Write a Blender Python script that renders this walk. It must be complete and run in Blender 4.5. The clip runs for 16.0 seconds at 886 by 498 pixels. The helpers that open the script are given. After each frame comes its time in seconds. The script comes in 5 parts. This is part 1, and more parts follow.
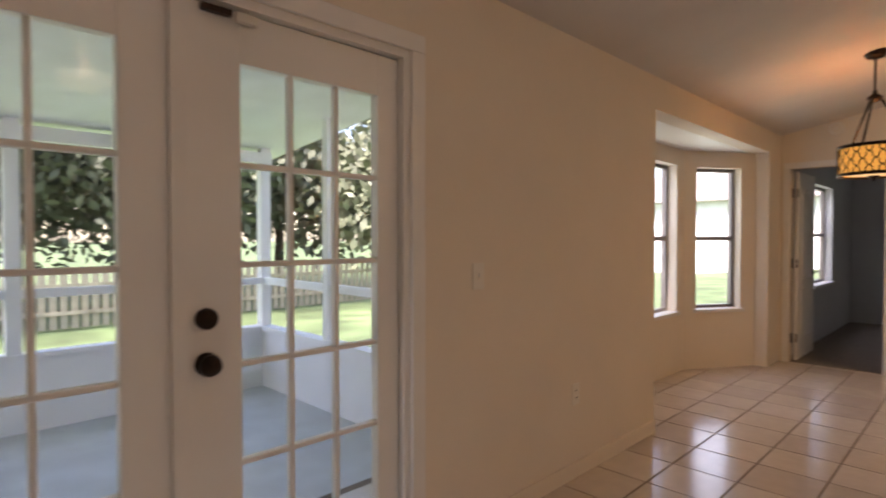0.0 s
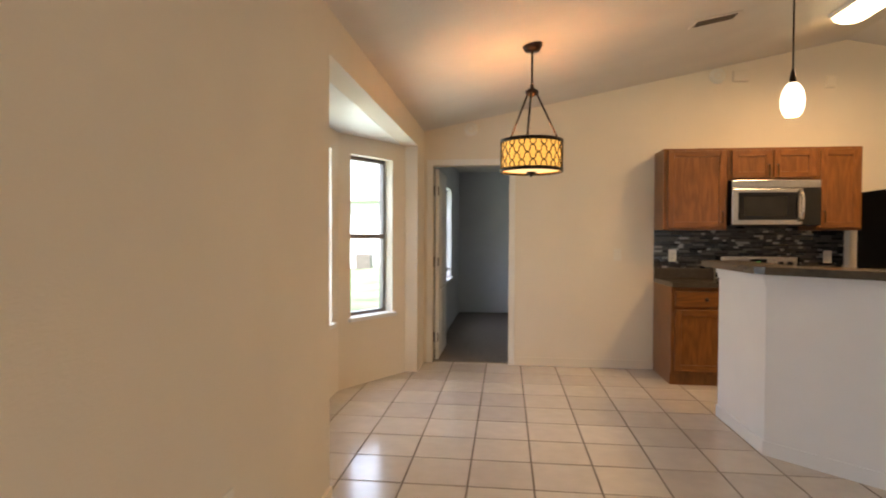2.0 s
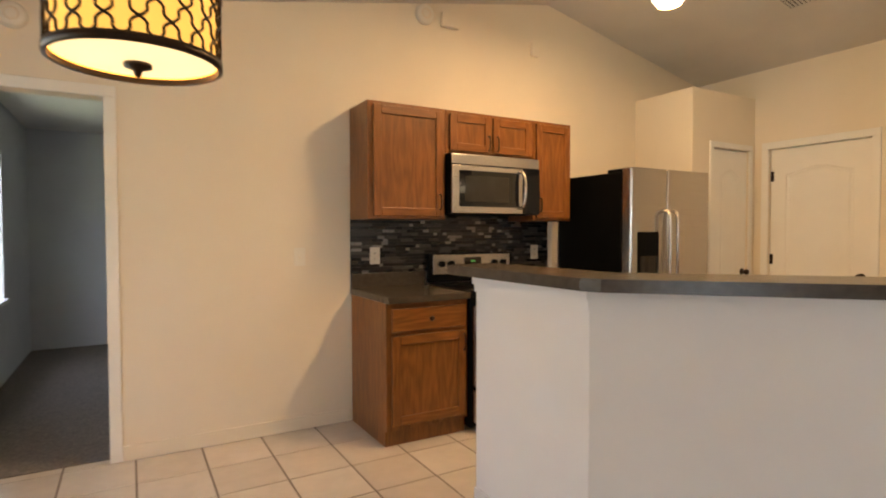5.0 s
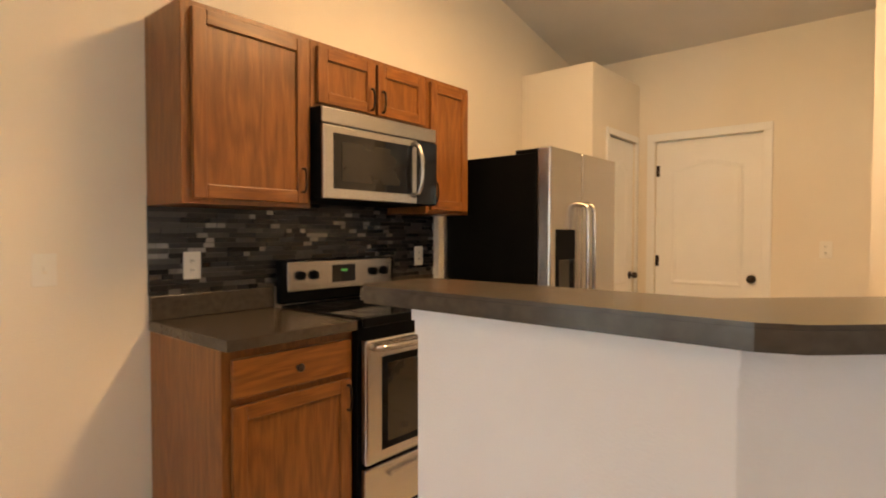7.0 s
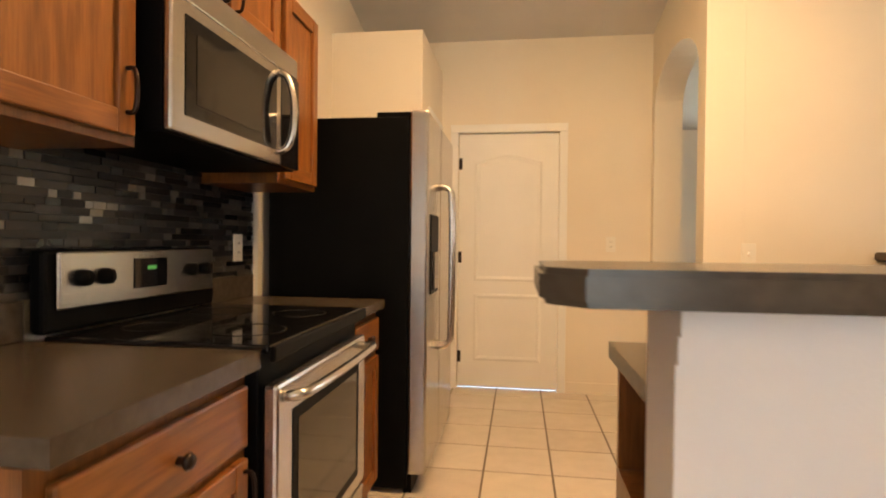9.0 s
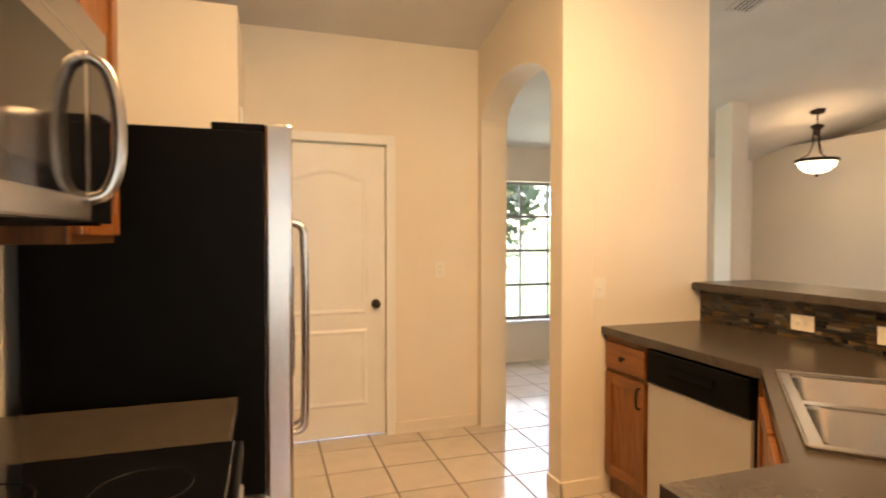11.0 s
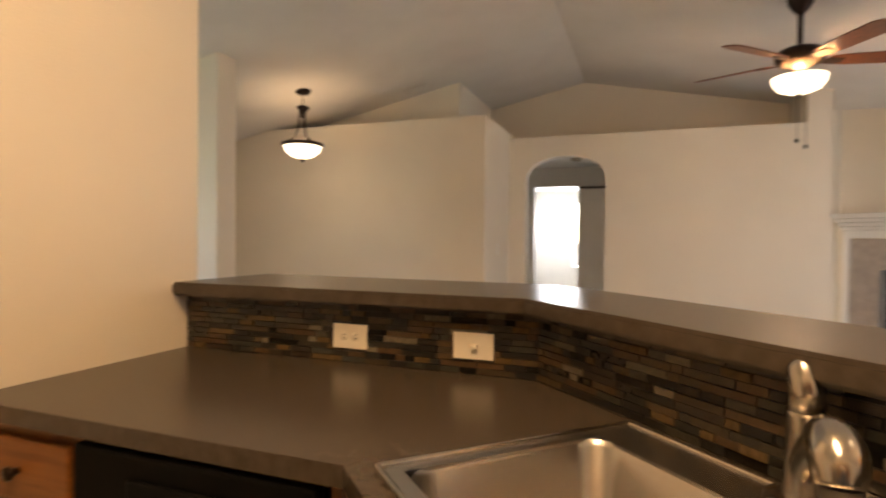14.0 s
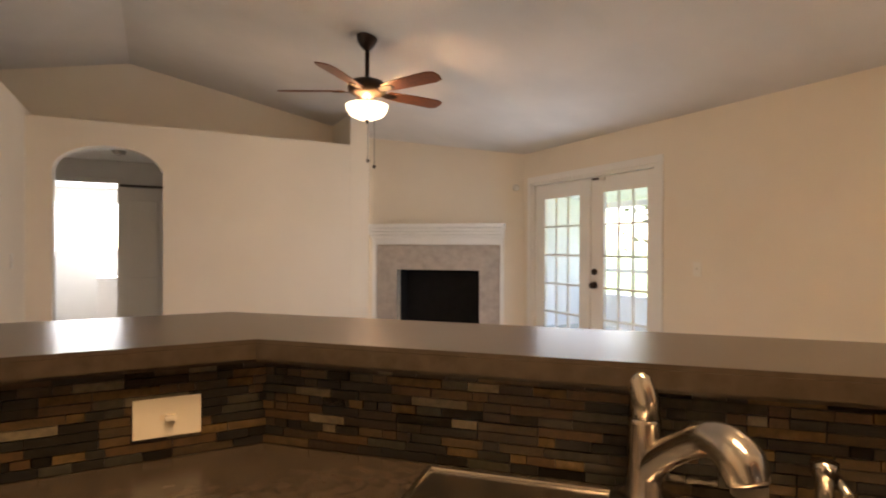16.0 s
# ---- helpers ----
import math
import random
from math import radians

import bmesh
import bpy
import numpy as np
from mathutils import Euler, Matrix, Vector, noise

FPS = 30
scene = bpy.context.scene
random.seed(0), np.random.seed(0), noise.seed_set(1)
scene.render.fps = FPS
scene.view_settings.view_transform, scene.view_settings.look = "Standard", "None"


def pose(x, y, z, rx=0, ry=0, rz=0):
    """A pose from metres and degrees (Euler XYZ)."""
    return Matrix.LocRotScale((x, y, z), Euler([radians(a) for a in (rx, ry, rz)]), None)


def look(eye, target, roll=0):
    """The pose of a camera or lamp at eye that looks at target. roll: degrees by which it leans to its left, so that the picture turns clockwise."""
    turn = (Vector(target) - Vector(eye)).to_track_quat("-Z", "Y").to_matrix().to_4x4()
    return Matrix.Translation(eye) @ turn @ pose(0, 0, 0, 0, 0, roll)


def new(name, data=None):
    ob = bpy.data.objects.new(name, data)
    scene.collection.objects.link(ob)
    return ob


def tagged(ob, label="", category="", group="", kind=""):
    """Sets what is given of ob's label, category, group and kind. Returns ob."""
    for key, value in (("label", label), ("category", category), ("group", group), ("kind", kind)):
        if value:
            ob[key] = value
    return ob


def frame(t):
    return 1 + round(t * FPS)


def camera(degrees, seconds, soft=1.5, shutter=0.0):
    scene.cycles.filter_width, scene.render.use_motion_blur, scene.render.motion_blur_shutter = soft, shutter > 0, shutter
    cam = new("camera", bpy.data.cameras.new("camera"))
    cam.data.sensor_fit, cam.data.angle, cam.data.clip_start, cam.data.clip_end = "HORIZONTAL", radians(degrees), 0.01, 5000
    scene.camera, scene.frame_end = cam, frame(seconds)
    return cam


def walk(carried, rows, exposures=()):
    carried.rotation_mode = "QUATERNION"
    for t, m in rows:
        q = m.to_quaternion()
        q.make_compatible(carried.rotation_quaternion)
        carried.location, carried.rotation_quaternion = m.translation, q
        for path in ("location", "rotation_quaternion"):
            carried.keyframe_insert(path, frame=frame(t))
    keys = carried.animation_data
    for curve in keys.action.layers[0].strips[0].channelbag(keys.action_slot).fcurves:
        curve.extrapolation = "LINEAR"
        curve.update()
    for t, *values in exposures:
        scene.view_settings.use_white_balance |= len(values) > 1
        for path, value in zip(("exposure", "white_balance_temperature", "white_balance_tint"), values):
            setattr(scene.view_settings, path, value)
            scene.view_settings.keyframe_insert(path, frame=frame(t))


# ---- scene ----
cam = camera(78.2, 16.0, soft=1.9, shutter=0.4)

PATH = [
    (0, (-0.695, -6.676, 1.32), (-2.116, -5.27, 1.28), 0.0),
    (0.5, (-0.9, -6.479, 1.312), (-2.048, -4.842, 1.265), 0.3),
    (1, (-1.113, -6.186, 1.306), (-1.963, -4.376, 1.258), 0.3),
    (1.5, (-1.278, -5.924, 1.307), (-1.818, -3.999, 1.263), 0.3),
    (2, (-1.457, -5.627, 1.306), (-1.687, -3.641, 1.264), 0.2),
    (2.5, (-1.537, -5.258, 1.294), (-1.541, -3.259, 1.248), 0.1),
    (3, (-1.6, -4.909, 1.296), (-1.37, -2.922, 1.248), -0.0),
    (3.5, (-1.59, -4.568, 1.27), (-1.119, -2.625, 1.229), -0.3),
    (4, (-1.477, -4.203, 1.259), (-0.81, -2.318, 1.226), -0.5),
    (4.5, (-1.402, -3.87, 1.297), (-0.549, -2.062, 1.252), -0.4),
    (7, (-0.908, -2.363, 1.273), (0.613, -1.065, 1.217), 0.1),
    (7.5, (-0.861, -2.022, 1.172), (0.844, -0.978, 1.134), -0.4),
    (8, (-0.809, -1.742, 1.078), (1.049, -1.001, 1.05), 0.2),
    (10.5, (-0.175, -0.745, 1.385), (1.797, -1.085, 1.34), 0.0),
    (11, (-0.025, -0.725, 1.402), (1.876, -1.343, 1.357), 0.0),
    (11.5, (0.12, -0.862, 1.40), (1.944, -1.682, 1.353), -0.3),
    (12, (0.30, -1.036, 1.39), (2.07, -1.96, 1.334), -0.4),
    (12.5, (0.548, -1.163, 1.355), (2.246, -2.219, 1.308), -0.5),
    (13, (0.737, -1.361, 1.302), (2.249, -2.67, 1.257), -0.4),
    (13.5, (0.916, -1.586, 1.282), (2.105, -3.194, 1.239), -0.3),
    (14, (1.055, -1.676, 1.291), (1.746, -3.553, 1.257), 0.6),
    (14.5, (1.189, -1.694, 1.315), (1.331, -3.688, 1.294), 0.6),
    (15, (1.31, -1.802, 1.321), (1.012, -3.78, 1.303), 0.5),
    (15.5, (1.396, -1.901, 1.326), (0.764, -3.798, 1.306), 0.3),
    (16, (1.519, -1.964, 1.322), (0.584, -3.732, 1.314), 0.2),
]
walk(cam, [(t, look(e, g, r)) for t, e, g, r in PATH],
     [(0.0, 1.95, 7300, 27), (0.6, 2.0, 7200, 24), (1.5, 2.55, 6900, 15), (2.5, 2.7, 6700, 12), (4.5, 2.88, 6900, 12),
      (8.0, 3.1, 7400, 16), (10.5, 3.35, 7200, 16), (12.5, 3.0, 7200, 17), (13.5, 2.75, 7400, 17), (14.5, 3.05, 7100, 18), (15.0, 2.85, 7100, 19), (16.0, 2.85, 7100, 19)])


# ---------------------------------------------------------------- light
world = bpy.data.worlds.new("world")
scene.world = world
world.use_nodes = True
wn = world.node_tree.nodes
sky = wn.new("ShaderNodeTexSky")
sky.sky_type = "NISHITA"
sky.sun_disc = False
sky.sun_elevation = radians(50)
sky.sun_rotation = radians(178)
world.node_tree.links.new(sky.outputs[0], wn["Background"].inputs[0])
wn["Background"].inputs[1].default_value = 0.15

sun_data = bpy.data.lights.new("sun", "SUN")
sun_data.energy, sun_data.angle, sun_data.color = 5.0, radians(15), (1, 0.98, 0.95)
sun = new("sun", sun_data)
sun.matrix_world = look((0.5, -16, 24), (0, 0, 0))

WARM = (1.0, 0.73, 0.40)


def bulb(name, at, watts, color=WARM, radius=0.06):
    data = bpy.data.lights.new(name, "POINT")
    data.energy, data.color, data.shadow_soft_size = watts, color, radius
    ob = new(name, data)
    ob.location = at
    return ob


def window_light(name, at, to, w, h, watts, color=(0.78, 0.88, 1.0)):
    data = bpy.data.lights.new(name, "AREA")
    data.shape, data.size, data.size_y, data.energy, data.color = "RECTANGLE", w, h, watts, color
    ob = new(name, data)
    ob.matrix_world = look(at, to)
    return ob


bulb("chandelier_bulb", (-1.29, -1.87, 1.86), 1.5, radius=0.1)
bulb("pendant_bulb", (0.06, -2.5, 2.06), 0.33, radius=0.04)
bulb("fan_bulb", (0.12, -5.83, 2.385), 4.4, (1.0, 0.62, 0.36), 0.03)
bulb("dining_bulb", (4.12, -6.1, 2.2), 0.33, (1.0, 0.70, 0.45), 0.05)
window_light("kitchen_tube", (1.2, -1.65, 2.90), (1.2, -1.65, 0), 0.22, 1.2, 6.8, (1.0, 0.62, 0.29))
window_light("bay_daylight", (-3.05, -1.75, 1.33), (0, -1.75, 1.2), 0.8, 1.35, 2.0)
window_light("bay_daylight", (-2.78, -0.62, 1.33), (-1.5, -1.9, 1.2), 0.6, 1.35, 1.8)
window_light("door_daylight", (-2.27, -6.14, 1.1), (0, -6.0, 1.0), 1.3, 1.6, 3.6, (0.70, 0.84, 1.0))
window_light("bedroom_daylight", (-2.5, 1.9, 1.4), (0, 1.9, 1.2), 1.0, 1.1, 1.7, (0.95, 0.97, 1.0))
window_light("foyer_daylight", (5.6, -3.5, 1.25), (2, -3.5, 1.0), 0.7, 1.5, 2.4)
window_light("back_room_daylight", (2.2, -12.9, 1.6), (2.2, -9.3, 1.2), 1.6, 0.8, 12)

# ---------------------------------------------------------------- materials
def mat(name, color, rough=0.6, metal=0.0, scale=6.0, vary=0.06, bump=0.0, bscale=80.0, stretch=(1, 1, 1), spec=0.5):
    m = bpy.data.materials.new(name)
    m.use_nodes = True
    nt = m.node_tree
    b = nt.nodes["Principled BSDF"]
    b.inputs["Roughness"].default_value, b.inputs["Metallic"].default_value = rough, metal
    b.inputs["Specular IOR Level"].default_value = spec
    tc = nt.nodes.new("ShaderNodeTexCoord")
    mp = nt.nodes.new("ShaderNodeMapping")
    mp.inputs["Scale"].default_value = stretch
    nt.links.new(tc.outputs["Object"], mp.inputs[0])
    n1 = nt.nodes.new("ShaderNodeTexNoise")
    n1.inputs["Scale"].default_value, n1.inputs["Detail"].default_value = scale, 6
    nt.links.new(mp.outputs[0], n1.inputs["Vector"])
    ramp = nt.nodes.new("ShaderNodeValToRGB")
    lo, hi = [c * (1 - vary * 2) for c in color], [min(1, c * (1 + vary * 1.5)) for c in color]
    ramp.color_ramp.elements[0].position, ramp.color_ramp.elements[1].position = 0.3, 0.7
    ramp.color_ramp.elements[0].color, ramp.color_ramp.elements[1].color = (*lo, 1), (*hi, 1)
    nt.links.new(n1.outputs["Fac"], ramp.inputs[0])
    nt.links.new(ramp.outputs[0], b.inputs["Base Color"])
    if bump:
        n2 = nt.nodes.new("ShaderNodeTexNoise")
        n2.inputs["Scale"].default_value, n2.inputs["Detail"].default_value = bscale, 3
        nt.links.new(mp.outputs[0], n2.inputs["Vector"])
        bp = nt.nodes.new("ShaderNodeBump")
        bp.inputs["Strength"].default_value, bp.inputs["Distance"].default_value = bump, 0.004
        nt.links.new(n2.outputs["Fac"], bp.inputs["Height"])
        nt.links.new(bp.outputs[0], b.inputs["Normal"])
    return m


def random_mat(name, colors, rough, spread=0.0, mottle=0.22, grain=9):
    """Each piece takes one of the colours by its own random number."""
    m = mat(name, colors[0], rough, 0, 30, 0.1, 0.06, 25)
    nt = m.node_tree
    b = nt.nodes["Principled BSDF"]
    info = nt.nodes.new("ShaderNodeObjectInfo")
    ramp = nt.nodes.new("ShaderNodeValToRGB")
    ramp.color_ramp.interpolation = "CONSTANT"
    for i, c in enumerate(colors):
        if i < 2:
            ramp.color_ramp.elements[i].position = i / len(colors)
        else:
            ramp.color_ramp.elements.new(i / len(colors))
    for i, c in enumerate(colors):
        ramp.color_ramp.elements[i].color = (*c, 1)
    nt.links.new(info.outputs["Random"], ramp.inputs[0])
    mix = nt.nodes.new("ShaderNodeMix")
    mix.data_type, mix.blend_type = "RGBA", "MULTIPLY"
    mix.inputs[0].default_value = mottle
    shift = nt.nodes.new("ShaderNodeVectorMath")
    shift.operation = "ADD"
    nt.links.new(nt.nodes["Texture Coordinate"].outputs["Object"], shift.inputs[0])
    nt.links.new(info.outputs["Random"], shift.inputs[1])
    n = nt.nodes.new("ShaderNodeTexNoise")
    n.inputs["Scale"].default_value, n.inputs["Detail"].default_value = grain, 5
    nt.links.new(shift.outputs[0], n.inputs["Vector"])
    rough_mix = nt.nodes.new("ShaderNodeMath")
    rough_mix.operation = "MULTIPLY_ADD"
    rough_mix.inputs[1].default_value, rough_mix.inputs[2].default_value = spread, rough
    nt.links.new(info.outputs["Random"], rough_mix.inputs[0])
    nt.links.new(rough_mix.outputs[0], b.inputs["Roughness"])
    nt.links.new(ramp.outputs[0], mix.inputs[6])
    nt.links.new(n.outputs["Fac"], mix.inputs[7])
    nt.links.new(mix.outputs[2], b.inputs["Base Color"])
    return m


def glow(name, color, strength):
    m = bpy.data.materials.new(name)
    m.use_nodes = True
    b = m.node_tree.nodes["Principled BSDF"]
    b.inputs["Base Color"].default_value = (*color, 1)
    b.inputs["Emission Color"].default_value = (*color, 1)
    b.inputs["Emission Strength"].default_value = strength
    return m


WALL = mat("cream_wall_paint", (0.77, 0.69, 0.575), 0.75, 0, 1.5, 0.02, 0.25, 140)
CEIL = mat("ceiling_paint", (0.66, 0.63, 0.59), 0.9, 0, 2, 0.03, 0.5, 60)
WHITE = mat("white_trim_paint", (0.80, 0.78, 0.74), 0.4, 0, 3, 0.015)
BEDWALL = mat("grey_bedroom_paint", (0.55, 0.56, 0.58), 0.8, 0, 2, 0.03)
CARPET = mat("brown_grey_carpet", (0.20, 0.17, 0.15), 0.95, 0, 90, 0.2, 0.8, 300)
GROUT = mat("dark_grout", (0.16, 0.12, 0.09), 0.8, 0, 20, 0.1)
TILE = random_mat("beige_floor_tile", [(0.66, 0.58, 0.49), (0.70, 0.62, 0.53), (0.62, 0.54, 0.46), (0.68, 0.60, 0.50)], 0.16)
TILE.node_tree.nodes["Principled BSDF"].inputs["Specular IOR Level"].default_value = 0.6


def oak(name, across, along):
    """Oak with long cathedral figure and fine dark pores; across and along are the axes of the grain."""
    m = mat(name, (0.225, 0.084, 0.020), 0.32, 0, 5, 0.10, 0.10, 60, tuple(1.2 if k == along else 10 for k in range(3)))
    nt = m.node_tree
    b = nt.nodes["Principled BSDF"]
    tc = nt.nodes.new("ShaderNodeTexCoord")
    info = nt.nodes.new("ShaderNodeObjectInfo")
    shift = nt.nodes.new("ShaderNodeVectorMath")
    shift.operation = "ADD"
    nt.links.new(tc.outputs["Object"], shift.inputs[0])
    nt.links.new(info.outputs["Random"], shift.inputs[1])
    mp = nt.nodes.new("ShaderNodeMapping")
    mp.inputs["Scale"].default_value = tuple(0.16 if k == along else 1.0 for k in range(3))
    nt.links.new(shift.outputs[0], mp.inputs[0])
    broad = nt.nodes.new("ShaderNodeTexNoise")
    broad.inputs["Scale"].default_value, broad.inputs["Detail"].default_value = 6.5, 1.5
    nt.links.new(mp.outputs[0], broad.inputs["Vector"])
    rings = nt.nodes.new("ShaderNodeMath")
    rings.operation = "MULTIPLY"
    rings.inputs[1].default_value = 62
    nt.links.new(broad.outputs["Fac"], rings.inputs[0])
    wave = nt.nodes.new("ShaderNodeMath")
    wave.operation = "SINE"
    nt.links.new(rings.outputs[0], wave.inputs[0])
    pores = nt.nodes.new("ShaderNodeTexNoise")
    pores.inputs["Scale"].default_value, pores.inputs["Detail"].default_value = 190, 2
    fine = nt.nodes.new("ShaderNodeMapping")
    fine.inputs["Scale"].default_value = tuple(0.05 if k == along else 1.0 for k in range(3))
    nt.links.new(shift.outputs[0], fine.inputs[0])
    nt.links.new(fine.outputs[0], pores.inputs["Vector"])
    total = nt.nodes.new("ShaderNodeMath")
    total.operation = "MULTIPLY_ADD"
    total.inputs[1].default_value = 0.15
    nt.links.new(wave.outputs[0], total.inputs[0])
    nt.links.new(pores.outputs["Fac"], total.inputs[2])
    ramp = nt.nodes.new("ShaderNodeValToRGB")
    ramp.color_ramp.elements[0].position, ramp.color_ramp.elements[1].position = 0.22, 0.72
    ramp.color_ramp.elements[0].color, ramp.color_ramp.elements[1].color = (0.70, 0.63, 0.57, 1), (1.08, 1.08, 1.08, 1)
    nt.links.new(total.outputs[0], ramp.inputs[0])
    mix = nt.nodes.new("ShaderNodeMix")
    mix.data_type, mix.blend_type = "RGBA", "MULTIPLY"
    mix.inputs[0].default_value = 1.0
    nt.links.new(b.inputs["Base Color"].links[0].from_socket, mix.inputs[6])
    nt.links.new(ramp.outputs[0], mix.inputs[7])
    nt.links.new(mix.outputs[2], b.inputs["Base Color"])
    return m


OAK = oak("oak_cabinet_wood", 0, 2)
OAKH = oak("oak_rail_wood", 2, 0)
COUNTER = mat("dark_brown_laminate", (0.064, 0.050, 0.038), 0.26, 0, 35, 0.12, 0.05, 200)
STEEL = mat("brushed_steel", (0.56, 0.53, 0.50), 0.27, 1, 3, 0.02, 0.02, 200, (1, 1, 30))
CHROME = mat("brushed_nickel", (0.55, 0.51, 0.46), 0.22, 1, 3, 0.04)
BLACK = mat("black_enamel", (0.004, 0.004, 0.004), 0.45, 0, 8, 0.1, spec=0.06)
BLACKGLASS = mat("black_glass", (0.006, 0.006, 0.007), 0.05, 0, 8, 0.1)
GREYGLASS = mat("smoked_oven_glass", (0.02, 0.018, 0.016), 0.08, 0, 8, 0.1)
BRONZE = mat("oil_rubbed_bronze", (0.035, 0.022, 0.016), 0.35, 0.8, 20, 0.15)
DWFRONT = mat("dishwasher_grey_panel", (0.50, 0.47, 0.43), 0.35, 0.3, 3, 0.03)
PLASTIC = mat("ivory_plastic", (0.78, 0.74, 0.66), 0.4, 0, 5, 0.01)
RINGMARK = mat("cooktop_ring", (0.012, 0.012, 0.012), 0.12, spec=0.3)
BARWALL = mat("white_bar_paint", (0.76, 0.75, 0.755), 0.7, 0, 2, 0.02, 0.2, 140)
DARKSLOT = mat("dark_slot", (0.08, 0.07, 0.06), 0.6)
BLADE = mat("fan_blade_wood", (0.16, 0.05, 0.02), 0.35, 0, 6, 0.2, 0, 40, (8, 8, 1))
SURROUND = mat("taupe_fireplace_tile", (0.42, 0.36, 0.31), 0.5, 0, 12, 0.08)
SOOT = mat("firebox_black", (0.006, 0.005, 0.005), 0.9, 0, 8, 0.2)
ALU = mat("bronze_window_aluminium", (0.20, 0.18, 0.17), 0.45, 0.4, 6, 0.05)
MOSAIC = random_mat("slate_mosaic", [(0.020, 0.018, 0.015), (0.05, 0.044, 0.034), (0.22, 0.145, 0.065), (0.030, 0.028, 0.023), (0.10, 0.092, 0.068), (0.050, 0.036, 0.024), (0.15, 0.100, 0.050), (0.022, 0.021, 0.020), (0.30, 0.26, 0.19), (0.085, 0.060, 0.034), (0.032, 0.032, 0.026), (0.13, 0.075, 0.034), (0.060, 0.060, 0.048)], 0.2, 0.3, 0.9, 75)
MOSAIC.node_tree.nodes["Bump"].inputs["Strength"].default_value = 0.5
DARKMOSAIC = random_mat("dark_glass_mosaic", [(0.012, 0.011, 0.010), (0.030, 0.028, 0.026), (0.050, 0.046, 0.042), (0.018, 0.015, 0.013), (0.075, 0.066, 0.056), (0.024, 0.021, 0.019), (0.085, 0.078, 0.07), (0.014, 0.013, 0.013)], 0.16, 0.25, 0.6, 40)
METALBIT = mat("polished_metal_mosaic", (0.30, 0.29, 0.275), 0.3, 1, 20, 0.05)
SPLASHGROUT = mat("mosaic_grout", (0.07, 0.06, 0.05), 0.8, 0, 30, 0.1)
PORCHFLOOR = mat("grey_porch_paint", (0.46, 0.50, 0.53), 0.45, 0, 4, 0.06)
PORCHWHITE = mat("white_porch_paint", (0.82, 0.85, 0.88), 0.6, 0, 4, 0.03)
GRASS = mat("lawn", (0.105, 0.165, 0.07), 0.9, 0, 0.8, 0.3, 0.6, 30)
FENCEWOOD = mat("weathered_fence_wood", (0.42, 0.36, 0.27), 0.8, 0, 4, 0.15)
BARK = mat("bark", (0.10, 0.075, 0.055), 0.9, 0, 10, 0.3, 0.6, 20)
LEAF = random_mat("tree_leaf", [(0.12, 0.145, 0.09), (0.14, 0.165, 0.10), (0.10, 0.125, 0.08)], 0.6)
PALE = mat("pale_house_siding", (0.78, 0.80, 0.80), 0.7, 0, 2, 0.03)
ROOF = mat("grey_roof_shingle", (0.30, 0.28, 0.27), 0.9, 0, 6, 0.15)
SHADE = glow("amber_drum_glass", (1.0, 0.50, 0.10), 0.16)
DIFFUSER = glow("warm_lit_diffuser", (1.0, 0.70, 0.34), 0.20)
LITGLASS = glow("white_lit_glass", (1.0, 0.83, 0.56), 0.5)
TUBE = glow("lit_tube_lens", (1.0, 0.80, 0.46), 1.4)
DISPLAY = glow("green_display", (0.1, 0.6, 0.15), 0.012)

GLASS = bpy.data.materials.new("window_glass")
GLASS.use_nodes = True
gnt = GLASS.node_tree
gnt.nodes.remove(gnt.nodes["Principled BSDF"])
g_t, g_g, g_m = (gnt.nodes.new("ShaderNodeBsdfTransparent"), gnt.nodes.new("ShaderNodeBsdfGlossy"),
                      gnt.nodes.new("ShaderNodeMixShader"))
g_g.inputs["Roughness"].default_value = 0.02
g_m.inputs[0].default_value = 0.03
gnt.links.new(g_t.outputs[0], g_m.inputs[1])
gnt.links.new(g_g.outputs[0], g_m.inputs[2])
gnt.links.new(g_m.outputs[0], gnt.nodes["Material Output"].inputs[0])


# ---------------------------------------------------------------- mesh helpers
def box(bm, x0, x1, y0, y1, z0, z1, m=None, bevel=0.0):
    r = bmesh.ops.create_cube(bm, size=1.0)
    vs = r["verts"]
    for v in vs:
        v.co = Vector((x0 + (v.co.x + 0.5) * (x1 - x0), y0 + (v.co.y + 0.5) * (y1 - y0), z0 + (v.co.z + 0.5) * (z1 - z0)))
    if bevel:
        es = list({e for v in vs for e in v.link_edges})
        out = bmesh.ops.bevel(bm, geom=es, offset=bevel, segments=2, affect="EDGES", profile=0.5)
        vs = [v for v in out["verts"]]
        vs = list({v for f in out["faces"] for v in f.verts} | set(vs))
    if m is not None:
        bmesh.ops.transform(bm, matrix=m, verts=[v for v in vs if v.is_valid])
    return bm


def cyl(bm, p0, p1, r0, r1=None, n=16, caps=True):
    p0, p1 = Vector(p0), Vector(p1)
    d = p1 - p0
    m = Matrix.Translation((p0 + p1) / 2) @ d.to_track_quat("Z", "Y").to_matrix().to_4x4()
    bmesh.ops.create_cone(bm, cap_ends=caps, segments=n, radius1=r0, radius2=r0 if r1 is None else r1, depth=d.length, matrix=m)
    return bm


